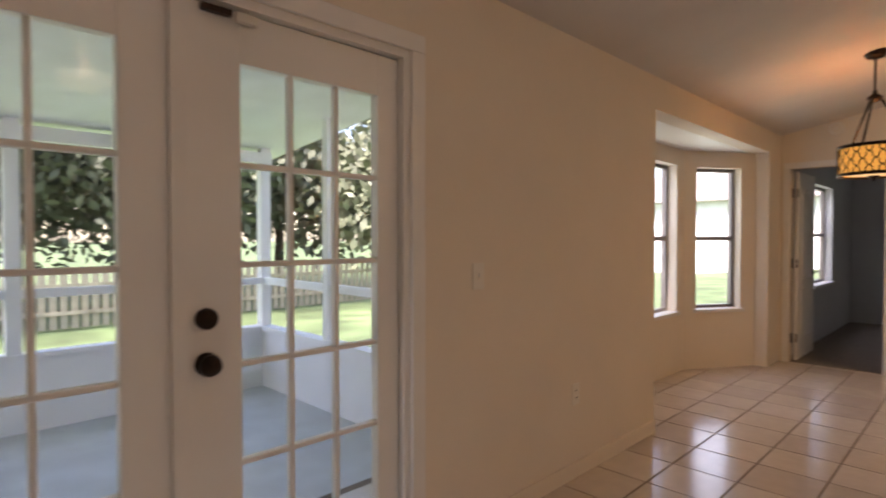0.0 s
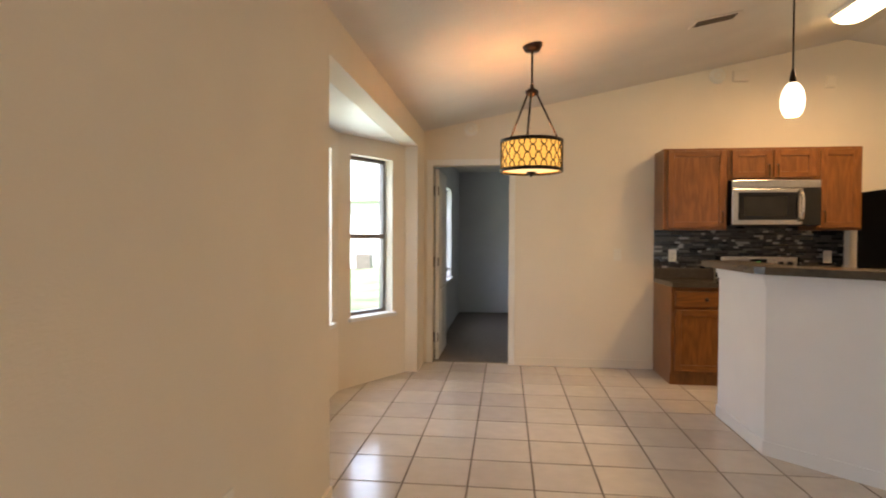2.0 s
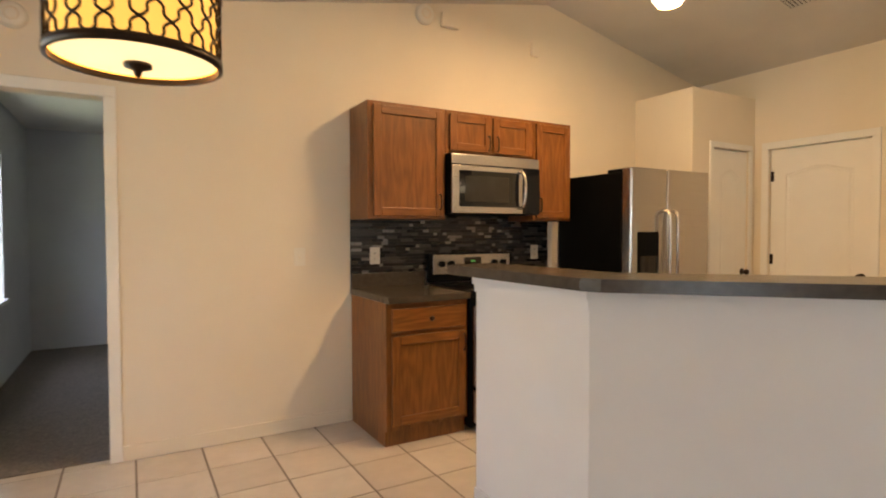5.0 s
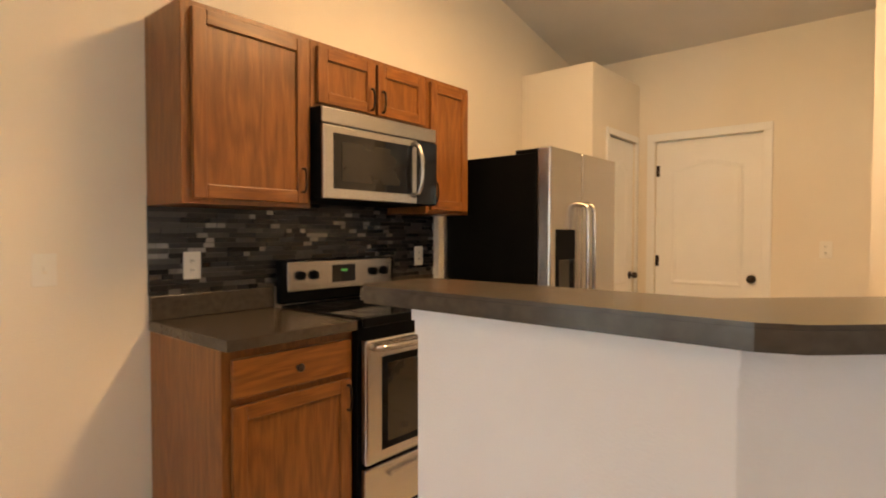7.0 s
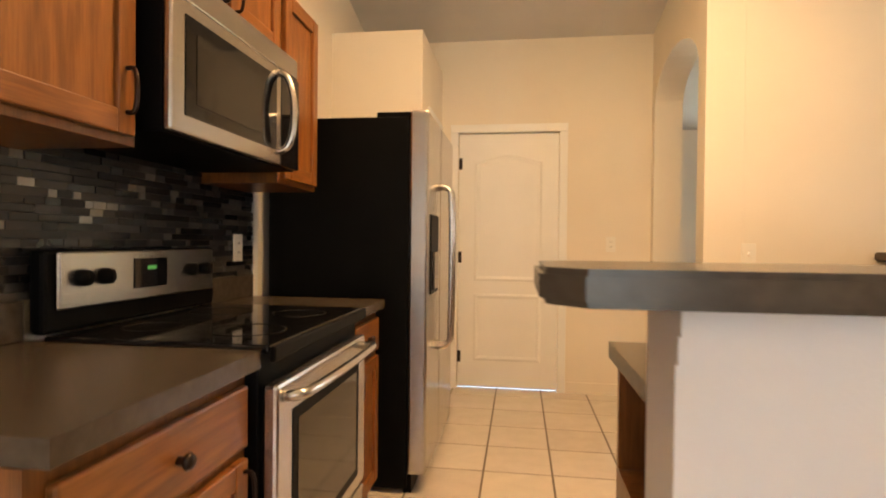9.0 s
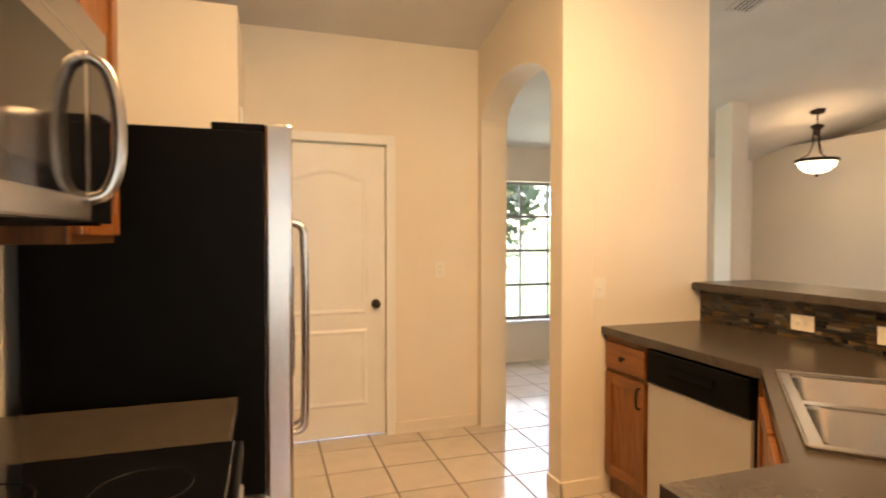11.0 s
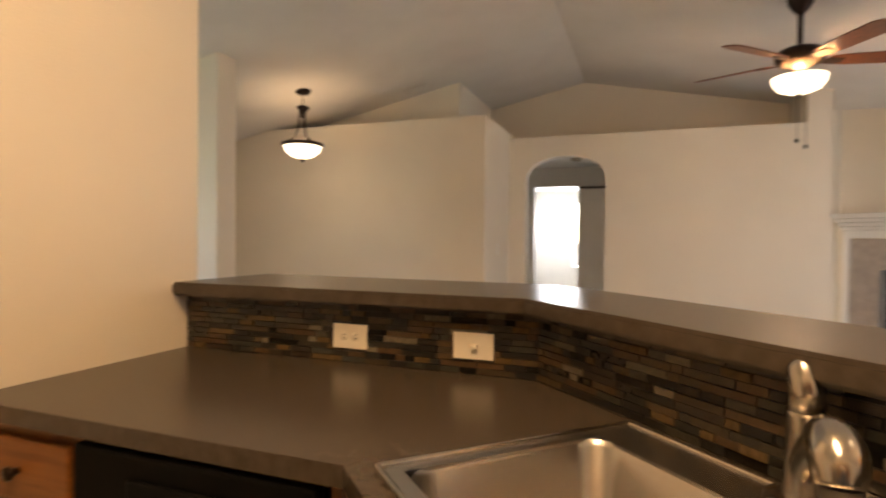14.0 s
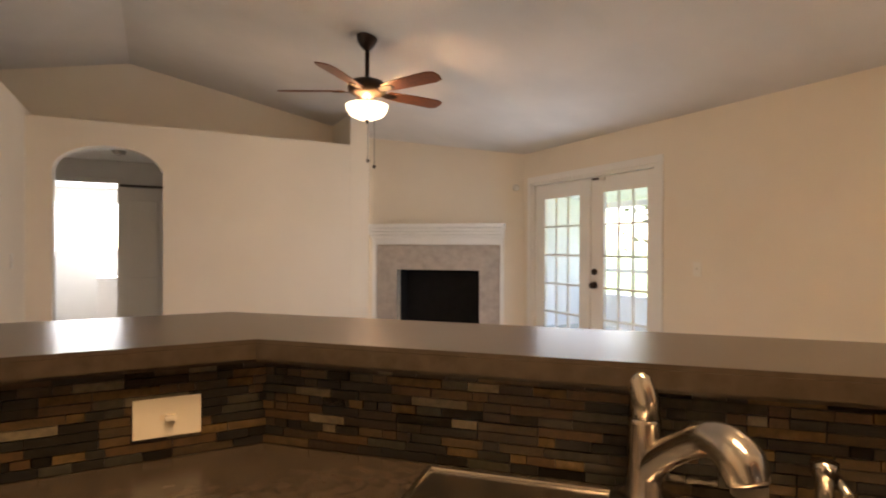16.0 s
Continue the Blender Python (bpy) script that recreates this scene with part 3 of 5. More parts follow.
panel_door("door_garage", 0.795, 2.04, Matrix(((0, -1, 0, EAST - 0.001), (-1, 0, 0, GD1), (0, 0, 1, 0), (0, 0, 0, 1))) @ Matrix.Translation((0, -0.03, 0)), "white moulded two-panel door with a dark knob, closed", 0.725, 1, 0.016)
panel_door("door_pantry", 0.53, 2.03, Matrix(((1, 0, 0, 3.11), (0, -1, 0, PF + 0.012), (0, 0, 1, 0), (0, 0, 0, 1))), "narrow white panel pantry door, closed", 0.47, 1, 0.016)
panel_door("door_bedroom", 0.77, 2.03, Matrix(((0, 1, 0, DX0 + 0.045), (1, 0, 0, 0.125), (0, 0, 1, 0), (0, 0, 0, 1))), "white bedroom door standing open against the wall", 0.70, 1, -0.03, True, "lever")
bm = B()
for z in (0.25, 1.05, 1.80):
    box(bm, DX0, DX0 + 0.006, 0.06, 0.118, z - 0.05, z + 0.05)
structure("trim_bedroom_hinges", bm, BRONZE, "dark bronze hinge leaves on the door jamb", "trim")

# ---------------------------------------------------------------- breakfast bar
BZ = 1.140
bar = tagged(new("wall_bar"), "cream half wall under the breakfast bar", "half wall", kind="structure")
OUT = [(0.10, -1.42), (0.10, -2.15), (1.25, -3.30), (2.55, -3.30)]
INN = [(2.55, -3.15), (1.31, -3.15), (0.25, -2.09), (0.25, -1.42)]
part("half_wall", prism(B(), OUT + INN, 0, 1.094), BARWALL, bar)
bm = B()
for e, z0, z1 in ((0.012, 1.02, 1.056), (0.024, 1.057, 1.093)):
    k = e * 0.41
    prism(bm, [(0.10 - e, -1.42 - 0), (0.10 - e, -2.15 - k), (1.25 - k, -3.30 - e), (2.55, -3.30 - e), (2.55, -3.301), (1.25, -3.301), (0.099, -2.15), (0.099, -1.42)], z0, z1)
part("moulding", bm, BARWALL, bar, "stepped white moulding under the bar top")
part("baseboard_strip", prism(B(), [(0.088, -1.42), (0.088, -2.155), (1.245, -3.312), (2.55, -3.312), (2.55, -3.302), (1.25, -3.302), (0.098, -2.151), (0.098, -1.42)], 0, 0.085), BARWALL, bar)

top = thing("bar_top", "dark brown laminate breakfast bar top with a rounded edge", "countertop")
bm = prism(B(), [(0.06, -1.25), (0.012, -1.30), (0.012, -2.19), (0.04, -2.26), (1.20, -3.45), (1.33, -3.58), (2.545, -3.58), (2.545, -3.07), (1.345, -3.07), (0.33, -2.055), (0.33, -1.30), (0.29, -1.25)], 1.095, BZ)
bmesh.ops.bevel(bm, geom=[e for e in bm.edges if abs(e.verts[0].co.z - e.verts[1].co.z) < 0.001], offset=0.008, segments=2, affect="EDGES")
part("slab", bm, COUNTER, top)

# lower worktop with an opening for the sink
SN0, SN1, SU0, SU1 = -1.25, -0.712, -2.775, -1.975


def nu(n, u):
    return (0.70711 * (n - u), 0.70711 * (n + u))


CH = 0.914
wt = thing("worktop", "dark brown laminate kitchen worktop with a corner sink", "countertop")
bm = B()
i0, i1, i2, i3 = nu(SN1 - 0.02, SU0 + 0.02), nu(SN1 - 0.02, SU1 - 0.02), nu(SN0 + 0.02, SU1 - 0.02), nu(SN0 + 0.02, SU0 + 0.02)
for poly in ([(2.545, -2.465), (1.52, -2.465), i0, i3, (1.314, -3.146), (2.545, -3.146)],
             [(1.52, -2.465), (0.855, -1.80), i1, i0],
             [(0.855, -1.80), (0.855, -1.46), (0.254, -1.46), (0.254, -2.086), i2, i1],
             [i2, (0.254, -2.086), (1.314, -3.146), i3]):
    prism(bm, poly, 0.874, CH)
part("slab", bm, COUNTER, wt)
bm = B()
prism(bm, [(0.0, -0.64), (0.572, -0.64), (0.572, -0.002), (0.0, -0.002)], 0.874, CH)
lw = thing("worktop", "short dark brown worktop beside the range", "countertop")
part("slab", bm, COUNTER, lw)
part("backsplash_lip", box(B(), 0.0, 0.572, -0.022, -0.003, CH, CH + 0.1, None, 0.004), COUNTER, lw)
rw = thing("worktop", "narrow dark brown worktop between range and fridge", "countertop")
part("slab", box(B(), 1.338, 1.74, -0.64, -0.002, 0.874, CH, None, 0.004), COUNTER, rw)
part("backsplash_lip", box(B(), 1.338, 1.74, -0.022, -0.003, CH, CH + 0.1, None, 0.004), COUNTER, rw)


# ---------------------------------------------------------------- cabinets
def cab_door(x0, x1, z0, z1, parent, pull=None, name="door"):
    """A framed oak front at y from 0 (carcass) to -0.02."""
    f = 0.055
    d = part(name, box(B(), x0 + f * 0.9, x1 - f * 0.9, -0.010, 0, z0 + f * 0.9, z1 - f * 0.9), OAK, parent)
    for a, b, c, e, mt in ((x0, x0 + f, z0, z1, OAK), (x1 - f, x1, z0, z1, OAK), (x0 + f, x1 - f, z0, z0 + f, OAKH), (x0 + f, x1 - f, z1 - f, z1, OAKH)):
        part("rail", box(B(), a, b, -0.022, -0.001, c, e, None, 0.004), mt, d)
    if pull:
        px, pz = pull
        bm = tube(B(), [(px, -0.022, pz - 0.05), (px, -0.042, pz - 0.046), (px, -0.048, pz), (px, -0.042, pz + 0.046), (px, -0.022, pz + 0.05)], 0.0055, 8)
        part("handle", bm, BRONZE, d, "dark bronze bar pull")
    return d


def drawer(x0, x1, z0, z1, parent):
    d = part("drawer", box(B(), x0, x1, -0.022, -0.001, z0, z1, None, 0.006), OAKH, parent)
    bm = lathe(B(), [(0, 0.03), (0.013, 0.028), (0.017, 0.02), (0.009, 0.012), (0.008, 0.0)], n=14)
    bmesh.ops.transform(bm, matrix=pose((x0 + x1) / 2, -0.022, (z0 + z1) / 2, 90, 0, 0), verts=bm.verts)
    part("knob", bm, BRONZE, d, "round dark bronze knob")
    return d


def wall_cabinet(x0, x1, z0, z1, doors, label):
    th = thing("wall_cabinet", label, "cabinet", (0, -0.32, 0), group="kitchen wall cabinets")
    part("body", box(B(), x0, x1, 0.0, 0.317, z0, z1, None, 0.002), OAK, th)
    for a, b, pull in doors:
        cab_door(a, b, z0 + 0.02, z1 - 0.025, th, pull)
    return th


UZ0, UZ1 = 1.385, 2.14
wall_cabinet(0.0, 0.570, UZ0, UZ1, [(0.035, 0.545, (0.515, UZ0 + 0.12))], "oak wall cabinet with one framed door")
wall_cabinet(0.573, 1.335, 1.842, UZ1, [(0.60, 0.945, (0.915, 1.93)), (0.962, 1.31, (0.99, 1.93))], "short oak wall cabinet above the microwave")
wall_cabinet(1.338, 1.715, UZ0, UZ1, [(1.36, 1.69, (1.39, UZ0 + 0.12))], "narrow oak wall cabinet beside the fridge")


def base_cabinet(w, m, label, pull_x, d=0.58):
    th = thing("base_cabinet", label, "cabinet", group="kitchen base cabinets")
    th.matrix_basis = m
    bm = box(B(), 0, w, 0.0, d, 0.10, 0.872)
    part("body", bm, OAK, th)
    part("toe_kick", box(B(), 0.002, w - 0.002, 0.03, d, 0.0, 0.099), OAK, th)
    drawer(0.03, w - 0.02, 0.70, 0.84, th)
    cab_door(0.03, w - 0.02, 0.13, 0.675, th, (pull_x, 0.60))
    return th


base_cabinet(0.570, pose(0.0, -0.60, 0), "oak base cabinet with a drawer, beside the range", 0.53)
base_cabinet(0.39, pose(1.34, -0.60, 0), "narrow oak base cabinet beside the fridge", 0.05)
FLIP = pose(0, 0, 0, 0, 0, 180)
base_cabinet(0.37, pose(2.54, -2.50, 0) @ FLIP, "narrow oak base cabinet beside the dishwasher", 0.32)
sb = thing("sink_cabinet", "diagonal oak corner cabinet under the sink", "cabinet")
bm = prism(B(), [(1.562, -2.5), (1.54, -2.5), (0.83, -1.79), (0.83, -1.48), (0.27, -1.48), (0.27, -2.08), (1.32, -3.13), (1.562, -3.13)], 0.10, 0.60)
prism(bm, [(1.562, -2.5), (1.54, -2.5), (0.83, -1.79), (0.83, -1.48), (0.81, -1.48), (0.81, -1.80), (1.53, -2.52), (1.562, -2.52)], 0.601, 0.872)
part("body", bm, OAK, sb)
sd = part("front", B(), OAK, sb)
sd.matrix_basis = Matrix.Translation((1.50, -2.46, 0)) @ pose(0, 0, 0, 0, 0, 135)
cab_door(0.06, 0.47, 0.13, 0.83, sb, (0.43, 0.6)).matrix_basis = sd.matrix_basis
cab_door(0.49, 0.90, 0.13, 0.83, sb, (0.53, 0.6)).matrix_basis = sd.matrix_basis
bpy.data.objects.remove(sd)

# dishwasher
dw = thing("dishwasher", "grey dishwasher with a black control strip", "dishwasher")
dw.matrix_basis = pose(2.167, -2.50, 0) @ FLIP
part("body", box(B(), 0.0, 0.60, 0.0, 0.56, 0.10, 0.868), BLACK, dw)
part("front_panel", box(B(), 0.005, 0.595, -0.022, -0.001, 0.12, 0.70, None, 0.005), DWFRONT, dw, "plain grey door panel")
cp = part("control_strip", box(B(), 0.005, 0.595, -0.034, -0.001, 0.705, 0.862, None, 0.008), BLACK, dw, "black control strip")
part("grip", box(B(), 0.17, 0.43, -0.048, -0.035, 0.775, 0.815, None, 0.006), BLACK, cp)

# sink
SINKM = Matrix(((-0.70711, 0.70711, 0, 0), (0.70711, 0.70711, 0, 0), (0, 0, 1, 0), (0, 0, 0, 1)))
# local x runs along u, y along n
sk = thing("sink", "double-bowl stainless steel drop-in sink", "sink")
sk.matrix_basis = SINKM


def bowl(bm, u0, u1, n0, n1, depth):
    """An open steel bowl with rounded corners, rim at the top."""
    def ring(e, r, z):
        pts = []
        for cx, cy, a0 in ((u1 - e - r, n1 - e - r, 0), (u0 + e + r, n1 - e - r, 90), (u0 + e + r, n0 + e + r, 180), (u1 - e - r, n0 + e + r, 270)):
            for k in range(7):
                a = radians(a0 + 15 * k)
                pts.append(bm.verts.new((cx + r * math.cos(a), cy + r * math.sin(a), z)))
        return pts
    rings = [ring(0, 0.06, CH + 0.006), ring(0.008, 0.058, CH - 0.004), ring(0.02, 0.055, CH - depth + 0.03), ring(0.05, 0.04, CH - depth)]
    for a, b in zip(rings, rings[1:]):
        for k in range(len(a)):
            f = bm.faces.new((a[k], a[(k + 1) % len(a)], b[(k + 1) % len(a)], b[k]))
            f.smooth = True
    bm.faces.new(rings[-1])
    return rings[0]


um = (SU0 + SU1) / 2
BN0, BN1 = SN0 + 0.10, SN1 - 0.03
for a, b in ((SU0 + 0.03, um - 0.015), (um + 0.015, SU1 - 0.03)):
    bm = B()
    bowl(bm, a, b, BN0, BN1, 0.19)
    bw = part("bowl", bm, STEEL, sk)
    part("drain", lathe(B(), [(0, 0.002), (0.03, 0.003), (0.042, 0.006), (0.045, 0.0)], ((a + b) / 2, (BN0 + BN1) / 2, CH - 0.189), 20), CHROME, bw)
bm = B()
for a, b, c, d in ((SU0, SU1, SN0, BN0 + 0.006), (SU0, SU1, BN1 - 0.006, SN1), (SU0, SU0 + 0.036, BN0 + 0.006, BN1 - 0.006), (SU1 - 0.036, SU1, BN0 + 0.006, BN1 - 0.006), (um - 0.021, um + 0.021, BN0 + 0.006, BN1 - 0.006)):
    box(bm, a, b, c, d, CH + 0.001, CH + 0.007)
part("rim", bm, STEEL, sk)
bm = B()
for a, b, c, d in ((SU0, SU1, SN0 - 0.004, SN0 + 0.006), (SU0, SU1, SN1 - 0.006, SN1 + 0.004), (SU0 - 0.004, SU0 + 0.006, SN0, SN1), (SU1 - 0.006, SU1 + 0.004, SN0, SN1)):
    box(bm, a, b, c, d, CH + 0.002, CH + 0.013, None, 0.004)
part("rim_bead", bm, CHROME, sk)

# faucet: upright body, pull-out spout towards the bowls, lever on top
fc = thing("faucet", "brushed nickel pull-out kitchen faucet", "faucet", (0.835, -2.575, CH + 0.008), 0)
part("base_plate", lathe(B(), [(0.0, 0.012), (0.034, 0.012), (0.05, 0.008), (0.055, 0.0)], n=24), CHROME, fc)
part("body", lathe(B(), [(0.034, 0.0), (0.028, 0.02), (0.025, 0.08), (0.026, 0.125), (0.024, 0.135), (0.0, 0.138)], n=24), CHROME, fc)
sp = Vector((0.05, 0.99, 0)).normalized()
pts = [sp * a + Vector((0, 0, z)) for a, z in ((0.0, 0.045), (0.04, 0.085), (0.08, 0.115), (0.115, 0.135), (0.145, 0.135), (0.166, 0.122), (0.178, 0.096))]
spt = part("spout", tube(B(), pts, [0.024, 0.022, 0.022, 0.025, 0.029, 0.031, 0.027], 16), CHROME, fc, "curved pull-out spout")
part("nozzle", tube(B(), [pts[-1] + Vector((0, 0, 0.004)), pts[-1] - Vector((0, 0, 0.014))], 0.022, 14), DARKSLOT, spt)
lv = part("lever", tube(B(), [(0, 0, 0.132), (0.0, 0.0, 0.16), (0.004, -0.006, 0.195), (0.006, -0.01, 0.205)], [0.025, 0.024, 0.02, 0.012], 16), CHROME, fc)
ds = thing("soap_dispenser", "small brushed nickel soap pump on the sink deck", "soap dispenser", (0.665, -2.40, CH + 0.008))
part("body", lathe(B(), [(0.022, 0), (0.02, 0.02), (0.012, 0.03), (0.012, 0.07), (0.018, 0.075), (0.018, 0.092), (0.0, 0.096)], n=18), CHROME, ds)
part("nozzle", tube(B(), [(0, 0, 0.083), (0.035, 0.035, 0.085), (0.06, 0.06, 0.077)], 0.007, 8), CHROME, ds)

# ---------------------------------------------------------------- appliances
rg = thing("range", "stainless steel electric range with a black glass cooktop", "stove", (0.576, 0, 0))
W = 0.757
part("body", box(B(), 0, W, -0.63, -0.02, 0.03, 0.905, None, 0.004), BLACK, rg)
ck = part("cooktop", box(B(), -0.0, W, -0.655, -0.07, 0.906, 0.926, None, 0.005), BLACKGLASS, rg, "black glass cooktop")
for x, y, r in ((0.2, -0.5, 0.10), (0.55, -0.5, 0.085), (0.2, -0.22, 0.075), (0.55, -0.22, 0.10)):
    part("burner_ring", lathe(B(), [(r, 0), (r, 0.0008), (r + 0.004, 0.0008), (r + 0.004, 0)], (x, y, 0.9265), 32), RINGMARK, ck)
part("front_trim", box(B(), 0, W, -0.672, -0.656, 0.885, 0.924, None, 0.006), BLACK, rg)
od = part("oven_door", box(B(), 0.012, W - 0.012, -0.672, -0.632, 0.30, 0.83, None, 0.01), STEEL, rg, "stainless oven door")
part("oven_window", box(B(), 0.13, W - 0.13, -0.676, -0.6735, 0.38, 0.72, None, 0.001), GREYGLASS, od, "dark oven window")
part("window_border", box(B(), 0.10, W - 0.10, -0.6738, -0.6722, 0.35, 0.75), BLACK, od)
bm = tube(B(), [(0.05, -0.67, 0.795), (0.06, -0.71, 0.80), (0.12, -0.722, 0.80), (W / 2, -0.728, 0.80), (W - 0.12, -0.722, 0.80), (W - 0.06, -0.71, 0.80), (W - 0.05, -0.67, 0.795)], 0.014, 10)
part("handle", bm, CHROME, od, "bowed steel handle")
dr = part("storage_drawer", box(B(), 0.012, W - 0.012, -0.668, -0.632, 0.07, 0.285, None, 0.008), STEEL, rg)
part("handle", box(B(), 0.14, W - 0.14, -0.69, -0.668, 0.225, 0.25, None, 0.006), CHROME, dr)
bg = part("backguard", box(B(), 0.0, W, -0.07, -0.025, 0.927, 1.14, None, 0.012), BLACK, rg, "black back panel")
bm = box(B(), 0.03, W - 0.03, -0.085, -0.072, 0.985, 1.135, None, 0.006)
fa = part("fascia", bm, STEEL, bg, "stainless control fascia")
for x in (0.10, 0.18, W - 0.18, W - 0.10):
    kb = lathe(B(), [(0, 0.024), (0.021, 0.022), (0.024, 0.0)], n=18)
    bmesh.ops.transform(kb, matrix=pose(x, -0.0855, 1.065, 90, 0, 0), verts=kb.verts)
    part("knob", kb, BLACK, fa.parent)
part("display", box(B(), 0.30, 0.45, -0.0885, -0.0857, 1.02, 1.11), BLACKGLASS, bg)
part("clock_digits", box(B(), 0.355, 0.395, -0.0892, -0.0887, 1.075, 1.087), DISPLAY, bg)

mw = thing("microwave", "stainless over-range microwave with a black glass door", "microwave", (0.576, 0, 0))
Z0, Z1 = 1.425, 1.838
part("body", box(B(), 0, W, -0.385, -0.004, Z0, Z1, None, 0.003), BLACK, mw)
part("vent_grille", box(B(), 0, W, -0.40, -0.386, Z1 - 0.075, Z1 - 0.002, None, 0.006), STEEL, mw)
mdoor = part("door", box(B(), 0, 0.60, -0.408, -0.387, Z0 + 0.004, Z1 - 0.08, None, 0.006), STEEL, mw, "steel framed door")
part("window", box(B(), 0.055, 0.56, -0.4105, -0.4085, Z0 + 0.05, Z1 - 0.115), BLACKGLASS, mdoor)
part("inner_window", box(B(), 0.10, 0.47, -0.412, -0.4107, Z0 + 0.085, Z1 - 0.15), GREYGLASS, mdoor)
part("control_panel", box(B(), 0.604, W, -0.406, -0.387, Z0 + 0.004, Z1 - 0.08, None, 0.004), BLACKGLASS, mw)
bm = tube(B(), [(0.575, -0.408, Z0 + 0.045), (0.578, -0.44, Z0 + 0.06), (0.58, -0.458, Z0 + 0.11), (0.58, -0.462, Z0 + 0.17), (0.58, -0.458, Z1 - 0.18), (0.578, -0.44, Z1 - 0.12), (0.575, -0.408, Z1 - 0.10)], 0.013, 12)
part("handle", bm, CHROME, mdoor, "bowed chrome handle")

fr = thing("refrigerator", "stainless side-by-side refrigerator with black sides", "refrigerator", (1.85, 0, 0))
part("body", box(B(), 0, 0.907, -0.72, -0.04, 0.02, 1.745, None, 0.006), BLACK, fr)
part("hinge_cover", box(B(), 0.02, 0.887, -0.74, -0.56, 1.7455, 1.772, None, 0.006), BLACK, fr)
for a, b, nm in ((0.0, 0.395, "freezer_door"), (0.40, 0.907, "fridge_door")):
    d = part(nm, box(B(), a, b, -0.81, -0.722, 0.09, 1.775, None, 0.012), STEEL, fr, "stainless steel door")
    hx = 0.355 if a == 0 else 0.44
    bm = tube(B(), [(hx, -0.81, 0.62), (hx, -0.862, 0.64), (hx, -0.872, 0.72), (hx, -0.875, 1.05), (hx, -0.872, 1.36), (hx, -0.862, 1.44), (hx, -0.81, 1.46)], 0.014, 10)
    part("handle", bm, CHROME, d, "long bowed handle")
    if a == 0:
        dp = part("dispenser", box(B(), 0.07, 0.30, -0.816, -0.8095, 0.92, 1.30, None, 0.004), BLACK, d, "black water and ice dispenser")
        part("alcove", box(B(), 0.09, 0.28, -0.819, -0.8165, 0.94, 1.12), BLACKGLASS, dp)
part("kick_grille", box(B(), 0.02, 0.887, -0.74, -0.70, 0.0, 0.085), BLACK, fr)
structure("trim_splash", box(B(), 1.752, 1.80, -0.012, -0.001, 0.9, 1.385), WHITE, "white edge strip beside the mosaic backsplash", "trim")


# ---------------------------------------------------------------- electric plates
def plate(m, kind, label, wide=0.075, high=0.118):
    th = thing("wall_plate", label, "light switch" if kind == "switch" else "outlet")
    th.matrix_basis = m
    pl = part("cover", box(B(), -wide / 2, wide / 2, -0.006, 0, -high / 2, high / 2, None, 0.002), PLASTIC, th)
    if kind == "switch":
        part("toggle", box(B(), -0.005, 0.005, -0.018, -0.0062, -0.004, 0.014, None, 0.001), PLASTIC, th)
        part("slot", box(B(), -0.006, 0.006, -0.0066, -0.0061, -0.013, 0.013), WALL, th)
    else:
        for dz in (-0.02, 0.02):
            part("socket", lathe(B(), [(0, 0.0), (0.014, 0.0), (0.015, -0.001)], n=16), PLASTIC, th, at=pose(0, -0.0066, dz, 90, 0, 0))
            for dx in (-0.005, 0.005):
                part("slot", box(B(), dx - 0.001, dx + 0.001, -0.0085, -0.0068, dz - 0.004, dz + 0.005), DARKSLOT, th)
    return th


def on_west(y, z):
    return pose(WEST, y, z, 0, 0, 90)


def on_east(x, y, z):
    return pose(x, y, z, 0, 0, -90)


plate(on_west(-4.86, 1.15), "switch", "ivory wall switch by the french doors")
plate(on_west(-4.05, 0.46), "outlet", "ivory low wall outlet")
plate(pose(-0.35, 0, 1.14), "switch", "ivory wall switch beside the cabinets")
plate(pose(0.174, -0.017, 1.135), "outlet", "white outlet in the mosaic backsplash")
plate(pose(1.60, -0.017, 1.135), "outlet", "white outlet in the mosaic backsplash")
plate(on_east(EAST, -1.925, 1.165), "outlet", "ivory wall outlet by the panel door")
plate(on_east(2.53, -2.45, 1.12), "switch", "ivory wall switch on the wall stub")
plate(pose(1.888, -3.133, 0.995) @ FLIP @ pose(0, 0, 0, 0, 90, 0), "outlet", "ivory sideways outlet in the bar backsplash")
plate(pose(1.497, -3.133, 0.995) @ FLIP @ pose(0, 0, 0, 0, 90, 0), "switch", "ivory sideways switch in the bar backsplash")
plate(pose(2.50, -7.25, 1.2, 0, 0, -90), "switch", "white wall switch near the hall arch")

# alarms high on the kitchen wall
for x, z, r in ((-1.82, 2.42, 0.07), (0.58, 2.89, 0.075)):
    al = thing("round_fixture", "round cream smoke alarm on the wall", "smoke alarm", (x, -0.001, z))
    part("body", lathe(B(), [(0, 0.035), (r * 0.7, 0.033), (r * 0.95, 0.022), (r, 0.0)], n=28), PLASTIC, al, at=pose(0, 0, 0, 90, 0, 0))
    part("grille", lathe(B(), [(r * 0.35, 0.037), (r * 0.5, 0.037), (r * 0.5, 0.03)], n=20), WALL, al, at=pose(0, 0, 0, 90, 0, 0))
for x, z, w, h in ((0.79, 2.88, 0.15, 0.11), (1.60, 2.80, 0.08, 0.12)):
    al = thing("door_chime", "cream rectangular chime box on the wall", "chime", (x, -0.001, z))
    part("cover", box(B(), -w / 2, w / 2, -0.04, 0, -h / 2, h / 2, None, 0.01), WALL, al)
sn = thing("alarm_sensor", "small round white sensor high beside the french doors", "sensor")
